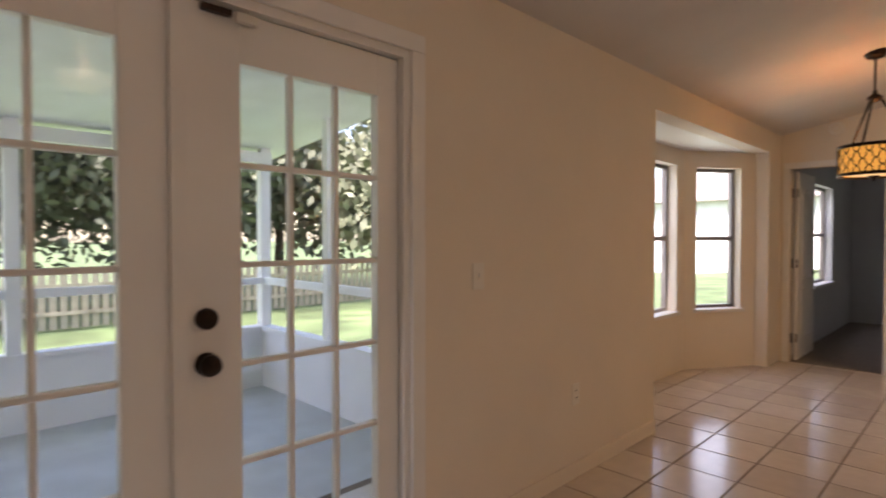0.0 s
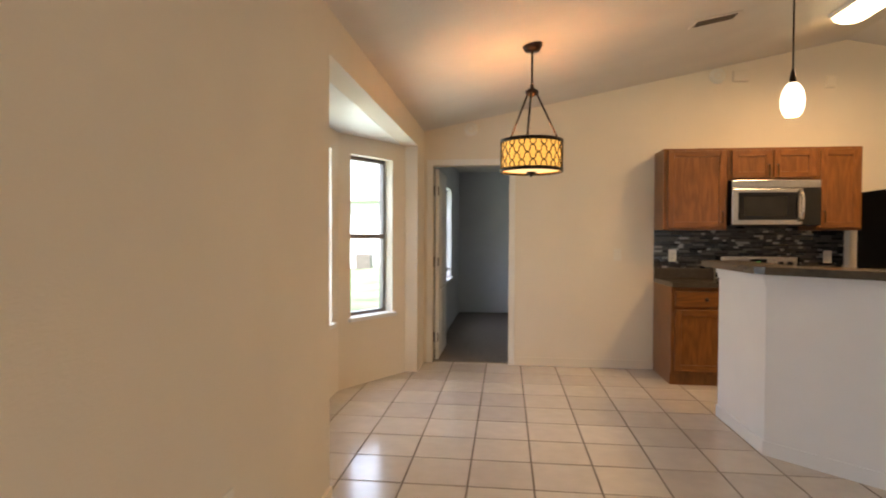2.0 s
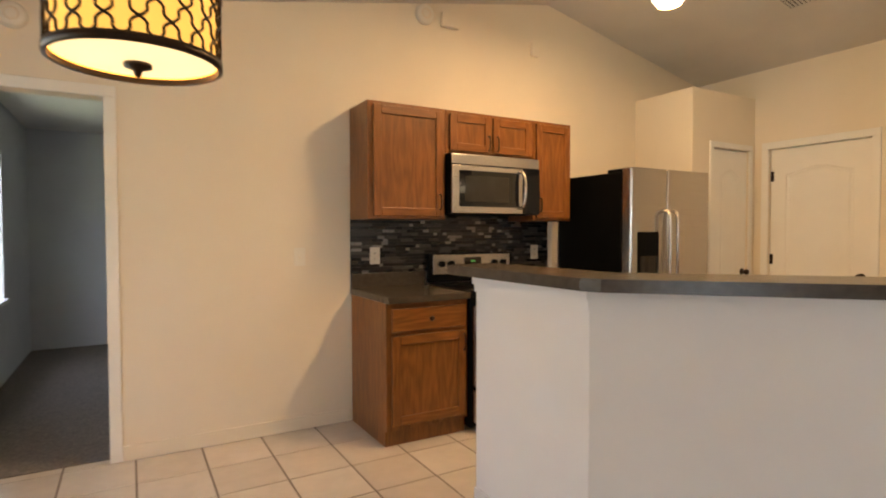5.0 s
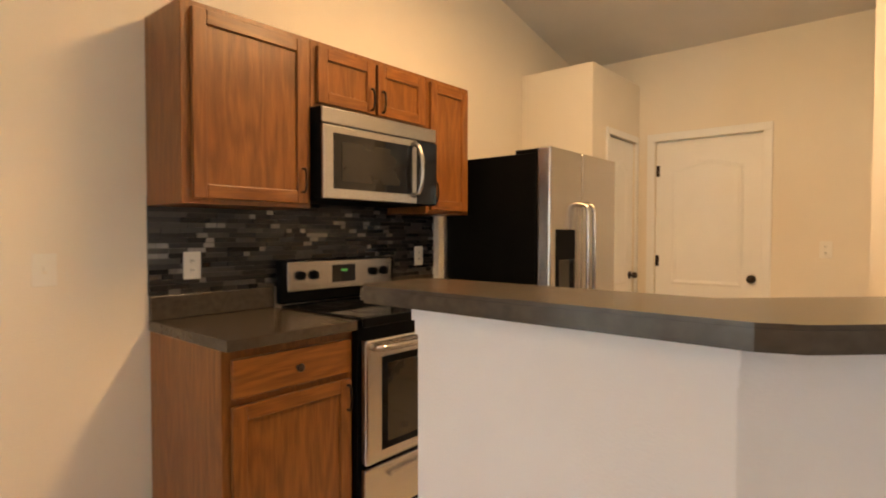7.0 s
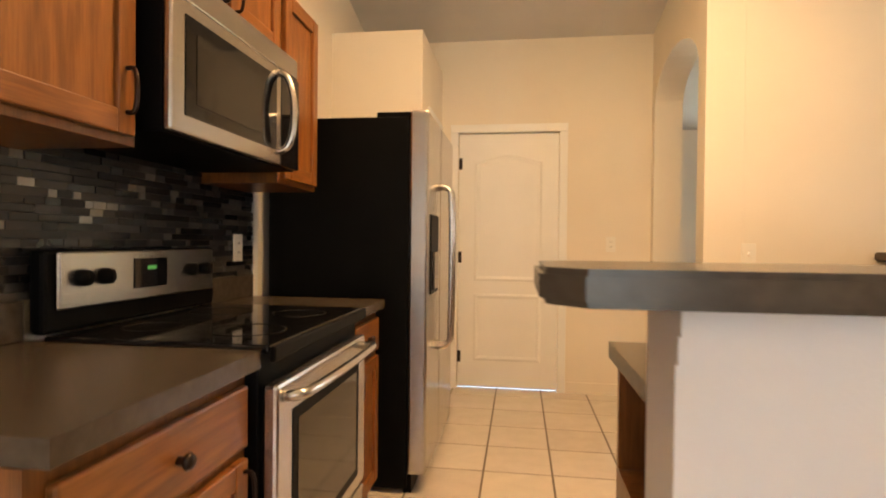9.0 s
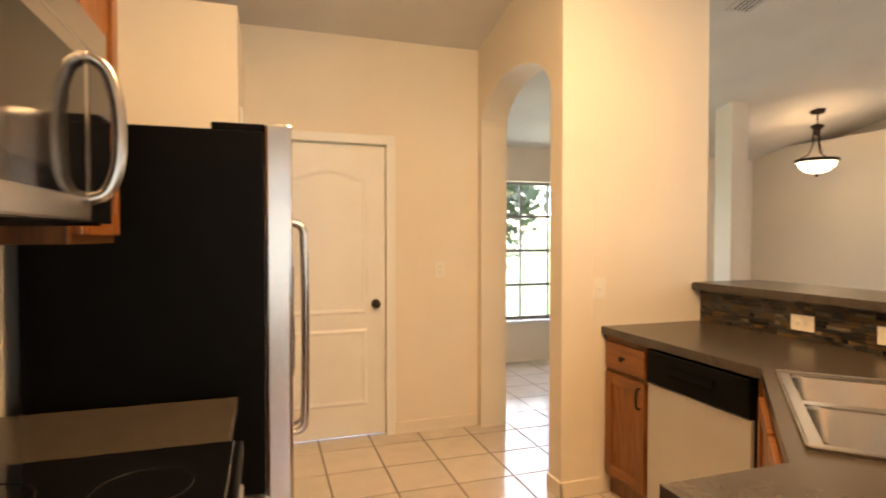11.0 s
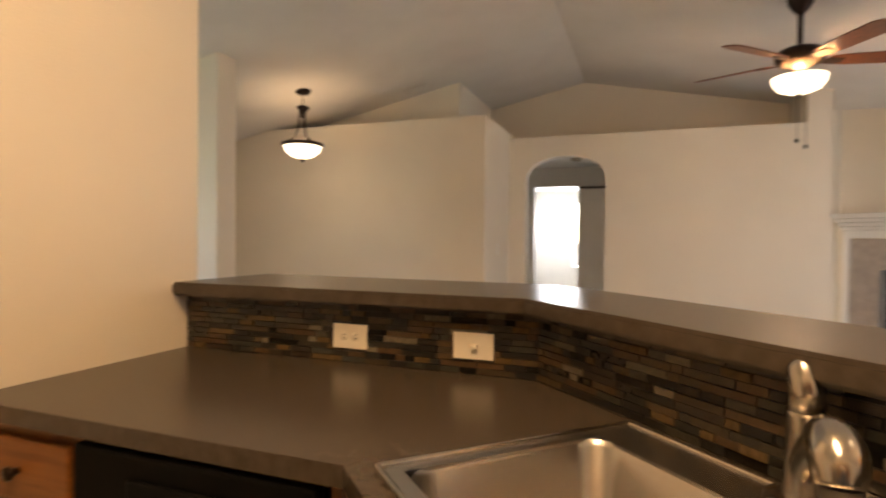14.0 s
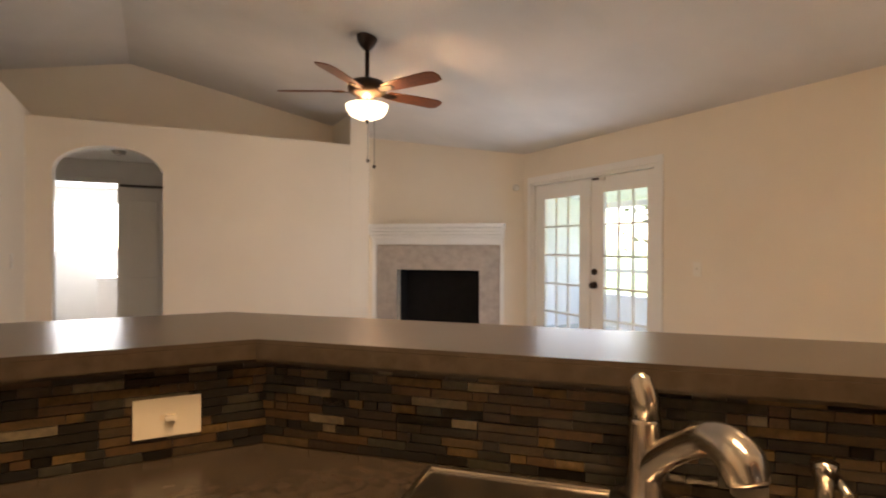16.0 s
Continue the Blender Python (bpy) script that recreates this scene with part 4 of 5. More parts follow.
sn.matrix_basis = pose(-2.236, -7.232, 2.02, 0, 0, 47.7) @ pose(0, 0, 0, 0, 90, 0)
part("body", lathe(B(), [(0, 0.034), (0.022, 0.032), (0.036, 0.02), (0.04, 0.0)], n=20), PLASTIC, sn)


def vent(x, y, w, d, label):
    """A ceiling register lying in the slope."""
    tilt = math.degrees(math.atan(0.195)) * (-1 if x < RIDGE_X else 1.1)
    th = thing("ceiling_vent", label, "vent")
    th.matrix_basis = Matrix.Translation((x, y, ceil_z(x) - 0.002)) @ pose(0, 0, 0, 0, tilt, 0)
    part("backing", box(B(), -w / 2 + 0.01, w / 2 - 0.01, -d / 2 + 0.01, d / 2 - 0.01, -0.004, 0.0), DARKSLOT, th)
    for a, b, c, e in ((-w / 2, w / 2, -d / 2, -d / 2 + 0.02), (-w / 2, w / 2, d / 2 - 0.02, d / 2), (-w / 2, -w / 2 + 0.02, -d / 2 + 0.02, d / 2 - 0.02), (w / 2 - 0.02, w / 2, -d / 2 + 0.02, d / 2 - 0.02)):
        part("frame", box(B(), a, b, c, e, -0.010, -0.001), CEIL, th)
    for k in range(5):
        y0 = -d / 2 + 0.035 + k * (d - 0.07) / 4
        part("slat", box(B(), -w / 2 + 0.02, w / 2 - 0.02, y0 - 0.008, y0 + 0.008, -0.009, -0.005), BRONZE if x < 1 else CEIL, th)


vent(0.0, -1.54, 0.32, 0.16, "dark slatted ceiling vent near the chandelier")
vent(2.78, -1.40, 0.34, 0.18, "slatted ceiling vent over the kitchen")
vent(2.77, -3.8, 0.34, 0.2, "slatted ceiling vent over the dining side")
vent(3.3, -6.95, 0.26, 0.15, "small ceiling vent above the plant shelf")

# ---------------------------------------------------------------- lamps
ch = thing("chandelier", "bronze drum chandelier with lattice over amber glass", "chandelier", (-1.29, -1.87, 0))
cz = ceil_z(-1.29)
part("canopy", lathe(B(), [(0.0, cz - 0.045), (0.05, cz - 0.04), (0.065, cz - 0.015), (0.07, cz + 0.01)], n=24), BRONZE, ch)
part("rod", tube(B(), [(0, 0, 2.33), (0, 0, cz - 0.03)], 0.007, 8), BRONZE, ch)
part("hub", lathe(B(), [(0.0, 2.26), (0.02, 2.265), (0.045, 2.285), (0.045, 2.30), (0.015, 2.32), (0.012, 2.345), (0.0, 2.35)], n=20), BRONZE, ch)
for k in range(3):
    a = radians(20 + 120 * k)
    p = Vector((0.205 * math.cos(a), 0.205 * math.sin(a), 1.965))
    part("arm", tube(B(), [(0.035 * math.cos(a), 0.035 * math.sin(a), 2.285), p], 0.007, 8), BRONZE, ch)
R, D0, D1 = 0.205, 1.765, 1.955
part("shade", lathe(B(), [(R - 0.006, D0), (R - 0.006, D1)], n=48), SHADE, ch, "amber glass drum shade")
part("diffuser", lathe(B(), [(0.0, D0 - 0.012), (R * 0.6, D0 - 0.006), (R - 0.008, D0 + 0.004)], n=48), DIFFUSER, ch, "glowing frosted bottom diffuser").visible_shadow = False
for z in (D0 - 0.004, D1):
    part("rim", lathe(B(), [(R - 0.004, z - 0.011), (R + 0.008, z - 0.011), (R + 0.008, z + 0.011), (R - 0.004, z + 0.011), (R - 0.004, z - 0.011)], n=48), BRONZE, ch)
part("finial", lathe(B(), [(0, D0 - 0.05), (0.008, D0 - 0.045), (0.012, D0 - 0.03), (0.035, D0 - 0.022), (0.035, D0 - 0.012), (0, D0 - 0.01)], n=18), BRONZE, ch)
NW = 18
for k in range(NW):
    for sgn in (1, -1):
        pts = []
        for i in range(25):
            s = i / 24
            a = 2 * math.pi * (k / NW) + sgn * 2 * math.pi / NW * 2 * s + sgn * 0.035 * math.sin(8 * math.pi * s)
            pts.append(((R + 0.002) * math.cos(a), (R + 0.002) * math.sin(a), D0 + (D1 - D0) * s))
        part("lattice_wire", tube(B(), pts, 0.0042, 5), BRONZE, ch)

pd = thing("pendant_lamp", "small white glass pendant lamp over the bar", "pendant lamp", (0.06, -2.50, 0))
pz = ceil_z(0.06)
part("canopy", lathe(B(), [(0, pz - 0.03), (0.05, pz - 0.025), (0.06, pz + 0.01)], n=20), BRONZE, pd)
part("cord", tube(B(), [(0, 0, 2.2), (0, 0, pz - 0.02)], 0.005, 8), BRONZE, pd)
part("socket", lathe(B(), [(0.02, 2.135), (0.017, 2.16), (0.008, 2.21), (0.0, 2.215)], n=16), BRONZE, pd)
part("shade", lathe(B(), [(0.034, 1.96), (0.048, 1.978), (0.057, 2.015), (0.058, 2.05), (0.051, 2.095), (0.034, 2.127), (0.018, 2.14)], n=28), LITGLASS, pd, "lit white glass shade").visible_shadow = False

kl = thing("ceiling_light", "long lit fluorescent ceiling fixture in the kitchen", "ceiling light")
kl.matrix_basis = Matrix.Translation((1.2, -1.65, ceil_z(1.2))) @ pose(0, 0, 0, 0, -11, 0)
part("housing", box(B(), -0.16, 0.16, -0.66, 0.66, -0.035, 0.0, None, 0.005), WHITE, kl)
bm = B()
for i in range(12):
    a0, a1 = math.pi * i / 12, math.pi * (i + 1) / 12
    vs = [bm.verts.new((0.15 * math.cos(a), y, -0.036 - 0.075 * math.sin(a))) for a in (a0, a1) for y in (-0.64, 0.64)]
    bm.faces.new((vs[0], vs[1], vs[3], vs[2]))
part("lens", bm, TUBE, kl, "glowing wrap lens").visible_shadow = False

fn = thing("ceiling_fan", "bronze ceiling fan with wooden blades and a light bowl", "ceiling fan", (0.12, -5.83, 0))
fz = ceil_z(0.12)
part("canopy", lathe(B(), [(0.02, fz - 0.10), (0.05, fz - 0.07), (0.075, fz - 0.03), (0.08, fz + 0.01)], n=24), BRONZE, fn)
part("downrod", tube(B(), [(0, 0, 2.56), (0, 0, fz - 0.06)], 0.016, 12), BRONZE, fn)
part("motor", lathe(B(), [(0.0, 2.575), (0.05, 2.575), (0.12, 2.55), (0.145, 2.515), (0.14, 2.475), (0.10, 2.45), (0.06, 2.44), (0.035, 2.425), (0.0, 2.425)], n=32), BRONZE, fn)
part("light_fitter", lathe(B(), [(0.012, 2.425), (0.016, 2.40), (0.012, 2.29)], n=28), BRONZE, fn)
part("light_bowl", lathe(B(), [(0.158, 2.375), (0.150, 2.335), (0.12, 2.295), (0.065, 2.272), (0.0, 2.266)], n=32), LITGLASS, fn, "lit frosted glass bowl").visible_shadow = False
part("finial", lathe(B(), [(0, 2.238), (0.012, 2.248), (0.018, 2.263), (0, 2.27)], n=14), BRONZE, fn)
for dx, z in ((0.03, 1.96), (-0.02, 1.92)):
    c = part("pull_chain", tube(B(), [(dx, 0.1, 2.45), (dx, 0.1, z)], 0.0018, 5), BRONZE, fn)
    part("pull_knob", lathe(B(), [(0, z - 0.03), (0.012, z - 0.02), (0.012, z - 0.005), (0.0, z)], (dx, 0.1, 0), 12), BRONZE, c)
for k in range(5):
    a = -28 + 72 * k
    bm = B()
    outline = [(0.17, -0.045), (0.30, -0.062), (0.60, -0.070), (0.655, -0.05), (0.665, 0.0), (0.655, 0.05), (0.60, 0.070), (0.30, 0.062), (0.17, 0.045)]
    prism(bm, outline, 0.0, 0.008)
    bl = part("blade", bm, BLADE, fn, "reddish brown wooden blade", at=pose(0, 0, 2.475, 0, 0, a) @ pose(0, 0, 0, -13, 0, 0))
    part("blade_iron", prism(B(), [(0.10, -0.02), (0.19, -0.035), (0.25, -0.02), (0.25, 0.02), (0.19, 0.035), (0.10, 0.02)], -0.006, -0.001), BRONZE, bl)

dl = thing("dining_pendant", "bronze pendant with a lit white glass bowl", "pendant lamp", (4.12, -6.10, 0))
dz = ceil_z(4.12)
part("canopy", lathe(B(), [(0, dz - 0.04), (0.06, dz - 0.03), (0.075, dz + 0.01)], n=20), BRONZE, dl)
part("chain", tube(B(), [(0, 0, 2.555), (0, 0, dz - 0.03)], 0.006, 6), BRONZE, dl)
part("urn", lathe(B(), [(0.0, 2.43), (0.02, 2.44), (0.03, 2.49), (0.06, 2.53), (0.06, 2.54), (0.02, 2.555), (0, 2.57)], n=20), BRONZE, dl)
for k in range(3):
    a = radians(30 + 120 * k)
    part("arm", tube(B(), [(0.03 * math.cos(a), 0.03 * math.sin(a), 2.51), (0.035 * math.cos(a), 0.035 * math.sin(a), 2.36), (0.07 * math.cos(a), 0.07 * math.sin(a), 2.25), (0.185 * math.cos(a), 0.185 * math.sin(a), 2.195)], 0.008, 6), BRONZE, dl)
part("rim", lathe(B(), [(0.175, 2.165), (0.198, 2.17), (0.198, 2.195), (0.175, 2.20), (0.175, 2.165)], n=36), BRONZE, dl)
part("bowl", lathe(B(), [(0.178, 2.17), (0.16, 2.115), (0.11, 2.072), (0.05, 2.052), (0.0, 2.048)], n=32), LITGLASS, dl, "lit white glass bowl").visible_shadow = False
part("finial", lathe(B(), [(0, 2.012), (0.012, 2.02), (0.02, 2.042), (0, 2.05)], n=14), BRONZE, dl)

# ---------------------------------------------------------------- french doors
casing("trim_french_door", Matrix.Translation((WEST, FD1, 0)) @ Matrix(((0, 1, 0, 0), (-1, 0, 0, 0), (0, 0, 1, 0), (0, 0, 0, 1))), FD1 - FD0, FDH, 0.07)
bm = B()
for a, b, z0, z1 in ((FD0, FD0 + 0.03, 0, FDH), (FD1 - 0.03, FD1, 0, FDH), (FD0 + 0.03, FD1 - 0.03, FDH - 0.03, FDH)):
    box(bm, WEST - 0.15, WEST - 0.001, a, b, z0, z1)
structure("trim_french_frame", bm, WHITE, "white french door frame", "trim")


def french_door(y0, y1, label, knob_y=None):
    th = tagged(new("door_french"), label, "french door", kind="structure")
    th.matrix_basis = Matrix.Translation((WEST - 0.055, 0, 0))
    st, t = 0.15, 0.022
    gz0, gz1, g0, g1 = 0.30, 1.86, y0 + (st + 0.035 if knob_y else st), y1 - (0.10 if knob_y else st)
    for a, b, c, d in ((y0, g0, 0.012, 2.015), (g1, y1, 0.012, 2.015), (g0, g1, 0.012, gz0), (g0, g1, gz1, 2.015)):
        part("rail", box(B(), -t, t, a, b, c, d, None, 0.003), WHITE, th)
    for k in range(1, 3):
        y = g0 + (g1 - g0) * k / 3
        part("muntin", box(B(), -0.014, 0.014, y - 0.009, y + 0.009, gz0, gz1, None, 0.004), WHITE, th)
    for k in range(1, 5):
        z = gz0 + (gz1 - gz0) * k / 5
        part("muntin", box(B(), -0.0155, 0.0155, g0, g1, z - 0.009, z + 0.009, None, 0.004), WHITE, th)
    for i in range(3):
        for k in range(5):
            a, b = g0 + (g1 - g0) * i / 3, g0 + (g1 - g0) * (i + 1) / 3
            c, d = gz0 + (gz1 - gz0) * k / 5, gz0 + (gz1 - gz0) * (k + 1) / 5
            part("pane", box(B(), -0.002, 0.002, a + 0.006, b - 0.006, c + 0.006, d - 0.006), GLASS, th).visible_shadow = False
    if knob_y:
        for z, r in ((0.945, 0.034), (1.08, 0.032)):
            kb = lathe(B(), [(0, 0.06 if z < 1 else 0.03), (r * 0.8, 0.055 if z < 1 else 0.028), (r, 0.035 if z < 1 else 0.018), (r * 0.55, 0.015), (r, 0.008), (r, 0.0)], n=20)
            bmesh.ops.transform(kb, matrix=pose(t, knob_y, z, 0, 90, 0), verts=kb.verts)
            part("door_handle" if z < 1 else "deadbolt", kb, BRONZE, th, "dark bronze")
    return th


FDM = -6.115
french_door(FD0 + 0.033, FDM - 0.002, "white fifteen-pane french door, closed")
french_door(FDM + 0.002, FD1 - 0.033, "white fifteen-pane french door with dark knob and deadbolt", FDM + 0.075)
bm = box(B(), WEST - 0.03, WEST - 0.014, FDM - 0.025, FDM + 0.02, 0.02, 2.01)
structure("trim_astragal", bm, WHITE, "white strip between the french doors", "trim")
hwv = thing("door_sensor", "small white contact sensor on the french door head", "sensor", (WEST - 0.02, FDM + 0.16, 1.985))
part("magnet", box(B(), 0, 0.02, -0.1, -0.01, 0, 0.018), BRONZE, hwv)
part("contact", box(B(), 0, 0.025, 0.0, 0.07, -0.01, 0.018, None, 0.004), PLASTIC, hwv)

# ---------------------------------------------------------------- porch and garden
bm = B()
for xa, xb in ((-300, -13), (-13, -6.5), (-6.5, 300)):
    prism(bm, [(xa, -300), (xb, -300), (xb, 300), (xa, 300)], -1.4, lambda x, y: -0.18 if x > -7 else -0.72)
bmesh.ops.remove_doubles(bm, verts=bm.verts, dist=0.001)
structure("ground", bm, GRASS, "green lawn reaching to the horizon", "lawn")
PX, PN, PS = -5.40, -4.35, -9.4
structure("floor_porch", box(B(), PX - 0.1, WEST - 0.15, PS, PN + 0.1, -0.3, -0.03), PORCHFLOOR, "grey painted porch slab", "floor")
bm = prism(B(), [(PX - 0.4, PS), (WEST - 0.16, PS), (WEST - 0.16, PN + 0.3), (PX - 0.4, PN + 0.3)], lambda x, y: 2.45 - 0.10 * (WEST - x) / 1.0, lambda x, y: 2.55 - 0.10 * (WEST - x) / 1.0)
structure("ceiling_porch", bm, PORCHWHITE, "white sloping porch ceiling", "ceiling")
pk = tagged(new("wall_porch"), "white knee wall and screen posts round the porch", "porch wall", kind="structure")
part("knee_wall", box(B(), PX - 0.08, PX, PS, PN + 0.08, -0.03, 0.48), PORCHWHITE, pk)
part("knee_wall", box(B(), PX, WEST - 0.16, PN, PN + 0.08, -0.03, 0.48), PORCHWHITE, pk)
part("cap", box(B(), PX - 0.10, PX + 0.02, PS, PN + 0.1, 0.481, 0.52), PORCHWHITE, pk)
part("cap", box(B(), PX + 0.021, WEST - 0.16, PN - 0.02, PN + 0.1, 0.481, 0.52), PORCHWHITE, pk)
for y in (PN + 0.04, -6.15, -7.8):
    part("post", box(B(), PX - 0.085, PX + 0.005, y - 0.045, y + 0.045, 0.521, 2.2), PORCHWHITE, pk)
for x in (-4.35, -3.4, -2.52):
    part("post", box(B(), x - 0.035, x + 0.035, PN, PN + 0.08, 0.521, 2.42), PORCHWHITE, pk)
part("rail", box(B(), PX - 0.06, PX - 0.01, PS, PN, 0.90, 0.96), PORCHWHITE, pk)
part("rail", box(B(), PX, WEST - 0.16, PN + 0.01, PN + 0.06, 0.90, 0.96), PORCHWHITE, pk)
part("beam", box(B(), PX - 0.09, PX + 0.01, PS, PN + 0.1, 2.0, 2.10), PORCHWHITE, pk)
structure("wall_porch_end", box(B(), PX, WEST - 0.16, PS - 0.1, PS, -0.03, 2.4), PORCHWHITE, "plain white porch end wall", "wall")

fe = thing("garden_fence", "weathered wooden picket fence behind the porch", "fence", (-15.0, -16.0, -0.72))
for k in range(115):
    y = k * 0.2
    bm = prism(B(), [(0, -0.07), (0.02, -0.07), (0.02, 0.07), (0, 0.07)], 0.05, lambda x, yy: 1.25 + 0.06 * (1 - abs(yy) / 0.07))
    if k == 0:
        me0 = part("picket", bm, FENCEWOOD, fe).data
    else:
        bm.free()
        ob = new("picket", me0)
        ob.parent = fe
        ob.location = (0, y, 0)
for z in (0.35, 0.95):
    part("rail", box(B(), 0.021, 0.06, -0.1, 23.1, z, z + 0.09), FENCEWOOD, fe)

rng = random.Random(4)


def tree(at, h, r, seed, label, leaves=9000):
    """A tapered trunk with limbs and a crown of many small leaf clumps."""
    q = random.Random(seed)
    th = thing("tree", label, "tree", at)
    bm = B()
    tube(bm, [(0, 0, -0.1), (0.05, 0.03, h * 0.25), (0.0, 0.1, h * 0.5)], [0.22, 0.16, 0.10], 9)
    tips = []
    for k in range(9):
        a, e = 2 * math.pi * k / 9 + q.uniform(-0.3, 0.3), q.uniform(0.3, 0.95)
        b = Vector((0, 0.05, h * q.uniform(0.25, 0.5)))
        t = Vector((r * e * math.cos(a), r * e * math.sin(a), h * q.uniform(0.45, 0.95)))
        tube(bm, [b, (b + t) / 2 + Vector((0, 0, 0.15)), t], [0.08, 0.05, 0.02], 6)
        tips += [t, (b + t * 2) / 3]
    part("trunk", bm, BARK, th)
    vs, fs = [], []
    for k in range(leaves):
        c = q.choice(tips) + Vector((q.gauss(0, r * 0.28), q.gauss(0, r * 0.28), q.gauss(0, h * 0.13)))
        if c.z < h * 0.12:
            continue
        s = q.uniform(0.09, 0.24)
        u = Vector((q.gauss(0, 1), q.gauss(0, 1), q.gauss(0, 1))).normalized()
        w = u.orthogonal().normalized()
        i = len(vs)
        vs += [c - u * s, c + w * s * 0.5, c + u * s, c - w * s * 0.5]
        fs.append((i, i + 1, i + 2, i + 3))
    me = bpy.data.meshes.new("crown")
    me.from_pydata([tuple(v) for v in vs], [], fs)
    me.materials.append(LEAF)
    cr = new("crown", me)
    cr.parent = th
    return th


for i, (x, y, h, r) in enumerate(((-24, -4, 8, 3.4), (-24, 2, 7, 3.2), (-23, -16, 8, 3.4), (-17, -10, 6.5, 2.6), (-18.5, -6, 7.5, 3.0), (-17.5, -1.5, 6, 2.8), (-19, 3, 7, 3.0), (-16.8, -14, 7, 2.8), (-13.5, 4.5, 5.5, 2.2), (-20, -12, 8, 3.0))):
    tree((x, y, -0.72), h, r, 11 + i, "broad green garden tree behind the fence")
tree((10.5, -4.4, -0.18), 2.9, 1.0, 40, "slim ornamental tree outside the foyer window", 1100)
tree((13.5, -6.6, -0.18), 4.0, 1.6, 41, "leafy shrub-like tree in the front yard", 1500)

nh = thing("neighbour_house", "pale neighbouring house across the lawn", "house", (-14.0, 29.0, -0.72))
part("wall", box(B(), -14, 14, -3.5, 3.5, 0, 4.1), PALE, nh)
part("roof", prism(B(), [(-14.6, -4.1), (14.6, -4.1), (14.6, 0), (-14.6, 0)], 4.1, lambda x, y: 4.2 + (y + 4.1) * 0.45), ROOF, nh)
part("roof", prism(B(), [(-14.6, 0), (14.6, 0), (14.6, 4.1), (-14.6, 4.1)], 4.1, lambda x, y: 4.2 + (4.1 - y) * 0.45), ROOF, nh)
ac = thing("air_conditioner", "grey outdoor air conditioner unit on the lawn", "air conditioner", (-9.05, 23.1, -0.40))
part("body", box(B(), -0.4, 0.4, -0.4, 0.4, 0, 0.8, None, 0.03), DARKSLOT, ac)
part("top_grille", lathe(B(), [(0, 0.82), (0.3, 0.82), (0.33, 0.80)], n=20), DARKSLOT, ac)

# ---------------------------------------------------------------- mosaic and tiles
mrng = random.Random(7)
strip_mesh = {}


def strip(w, h, material):
    key = (w, h, material.name)
    if key not in strip_mesh:
        bm = box(B(), 0, w - 0.002, -0.007, 0, 0, h - 0.002)
        me = bpy.data.meshes.new("mosaic_strip")
        bmesh.ops.recalc_face_normals(bm, faces=bm.faces)
        bm.to_mesh(me)
        bm.free()
        me.materials.append(material)
        strip_mesh[key] = me
    return strip_mesh[key]


def mosaic(parent, m, length, z0, z1, rows, material, bits=0.0, widths=(0.05, 0.08, 0.10, 0.13, 0.16)):
    h = (z1 - z0) / rows
    hs = round(h, 5)
    for r in range(rows):
        x = 0.0
        while x < length - 0.012:
            bit = mrng.random() < bits
            w = min(mrng.choice((0.03, 0.04, 0.05)) if bit else mrng.choice(widths), round(length - x, 4))
            ob = new("mosaic_strip", strip(w, hs, METALBIT if bit else material))
            ob.parent = parent
            ob.matrix_basis = m @ Matrix.Translation((x, -mrng.uniform(0, 0.003), z0 + r * h)) @ pose(0, 0, 0, mrng.uniform(-3, 3), 0, mrng.uniform(-0.35, 0.35))
            x += w


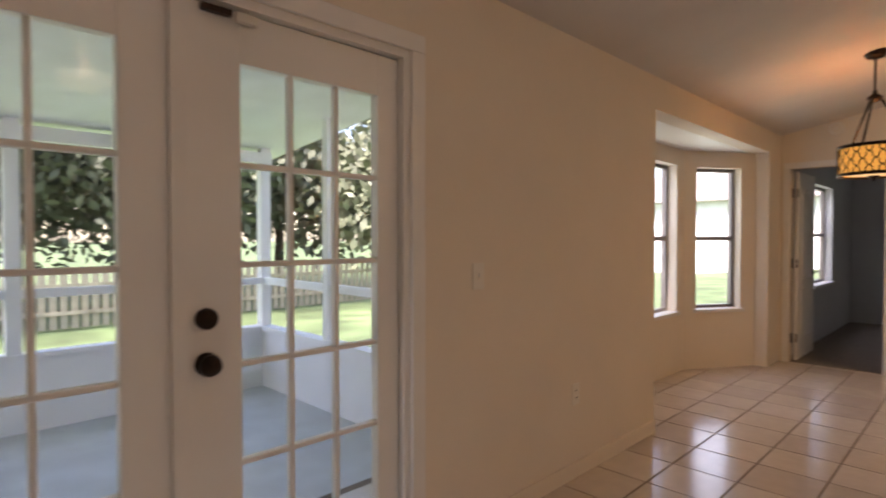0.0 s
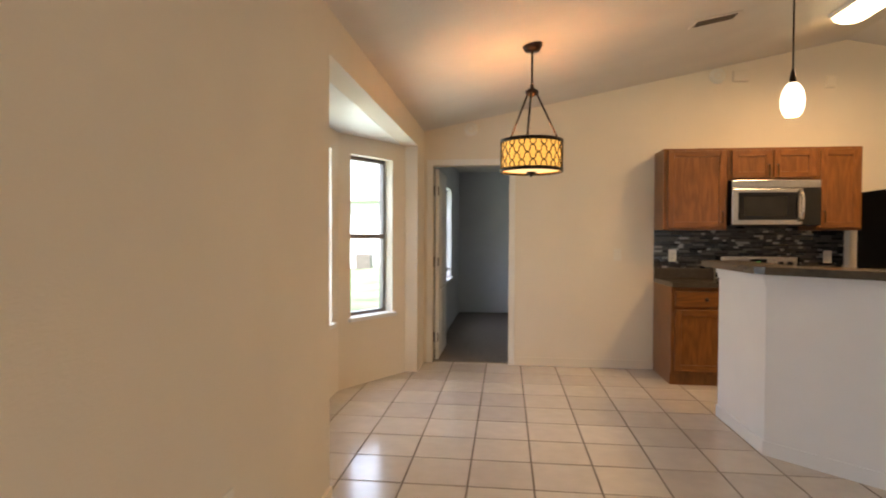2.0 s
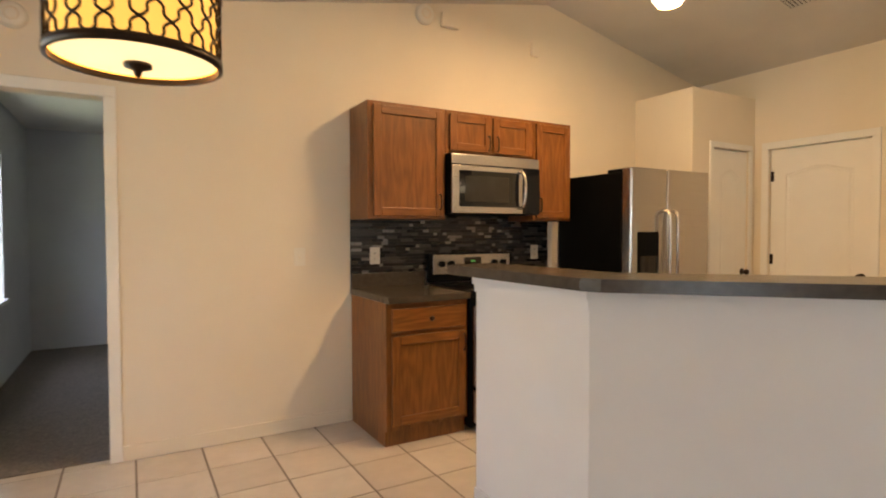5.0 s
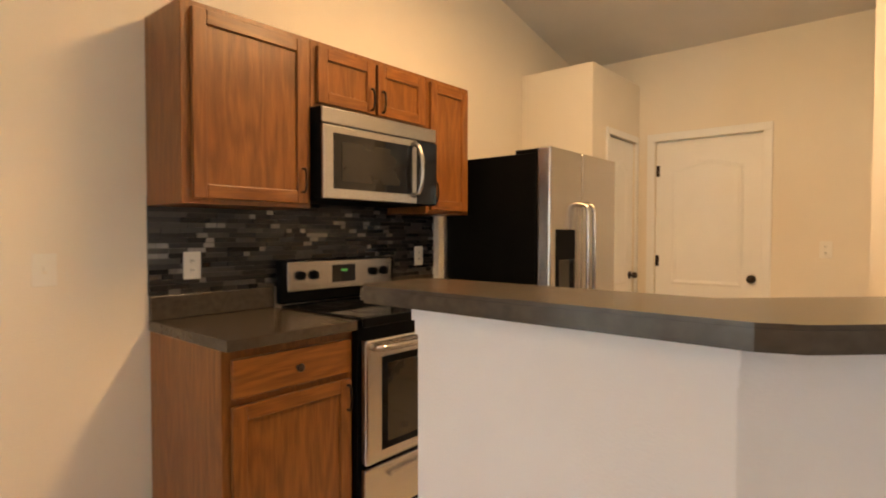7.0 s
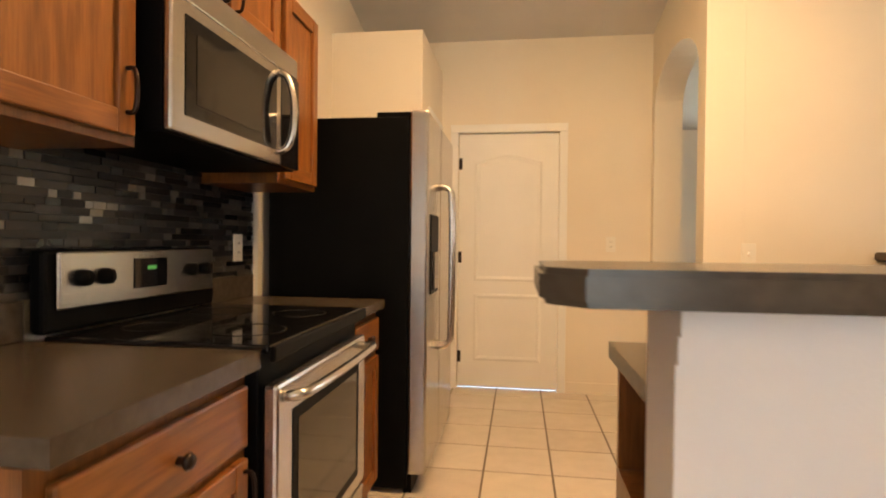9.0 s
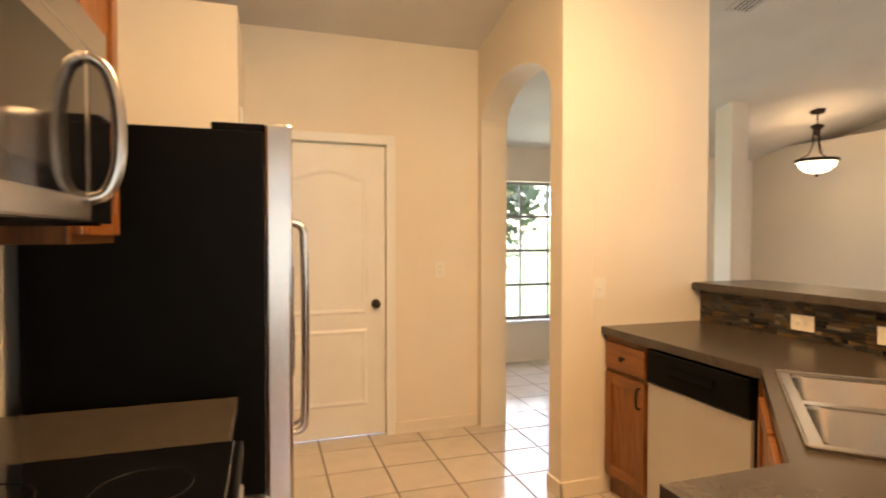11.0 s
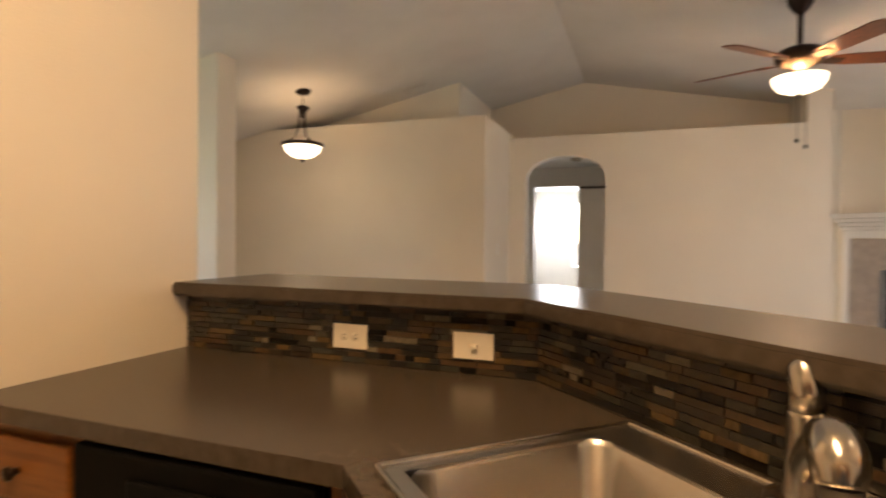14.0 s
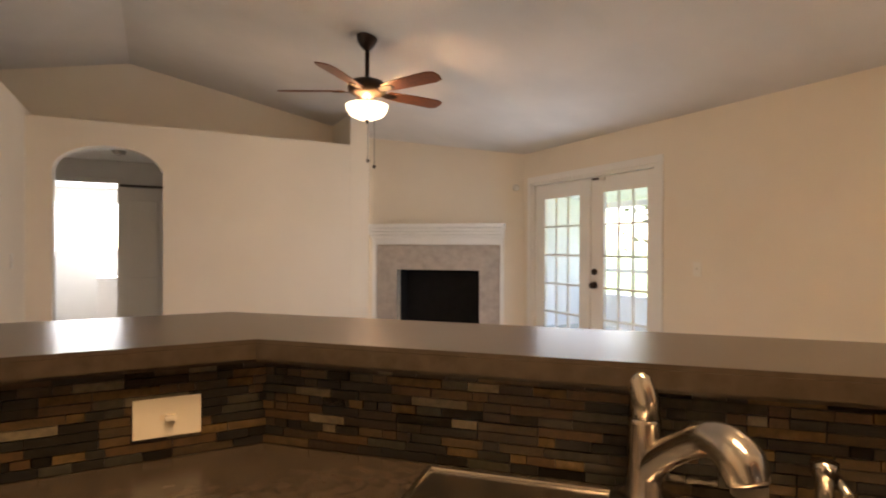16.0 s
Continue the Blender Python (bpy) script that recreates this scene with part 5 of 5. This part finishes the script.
ks = tagged(new("backsplash_kitchen"), "dark glass and stone mosaic backsplash behind the range", "backsplash", kind="structure")
part("grout_bed", box(B(), 0.0, 1.75, -0.004, -0.0005, 1.014, 1.43), SPLASHGROUT, ks)
mosaic(ks, pose(0.0, -0.0045, 0), 1.75, 1.015, 1.429, 19, DARKMOSAIC, 0.16)
bs = tagged(new("backsplash_bar"), "brown and black stone mosaic strip along the bar", "backsplash", kind="structure")
for p, L, rz in (((2.548, -3.146), 1.236, 180), ((1.312, -3.148), 1.498, 135), ((0.254, -2.085), 0.62, 90)):
    m = pose(p[0], p[1], 0, 0, 0, rz)
    part("grout_bed", box(B(), 0, L, -0.003, 0.0, CH, 1.093), SPLASHGROUT, bs).matrix_basis = m
    mosaic(bs, m @ Matrix.Translation((0, -0.0032, 0)), L, CH + 0.002, 1.092, 10, MOSAIC, 0.0, (0.03, 0.05, 0.06, 0.08, 0.11))

fl = tagged(new("floor"), "large beige ceramic floor tiles with dark grout", "floor", kind="structure")
part("grout_bed", box(B(), -3.1, 5.65, -13.1, 0.06, -0.1, -0.004), GROUT, fl)
T = 0.3475
bm = box(B(), 0.005, T - 0.005, 0.005, T - 0.005, -0.008, 0, None, 0.002)
tile_mesh = bpy.data.meshes.new("tile")
bmesh.ops.recalc_face_normals(bm, faces=bm.faces)
bm.to_mesh(tile_mesh)
bm.free()
tile_mesh.materials.append(TILE)
vs, fs = [], []
for i in range(-5, 21):
    for k in range(-21, 7):
        x, y = -1.305 + i * T, -2.10 + k * T
        if x > 5.5 or y > 0.0 or x < -3.05:
            continue
        if x < 3.74 and y > -4.6 and not (0.2 < x < 1.5 and y < -2.6):
            ob = new("tile", tile_mesh)
            ob.parent = fl
            ob.location = (x, y, 0)
        else:
            j, g = len(vs), 0.005
            vs += [(x + g, y + g, 0), (x + T - g, y + g, 0), (x + T - g, y + T - g, 0), (x + g, y + T - g, 0)]
            fs.append((j, j + 1, j + 2, j + 3))
me = bpy.data.meshes.new("far_tiles")
me.from_pydata(vs, [], fs)
me.materials.append(TILE)
ob = new("far_tiles", me)
ob.parent = fl
ob["kind"] = "stuff"
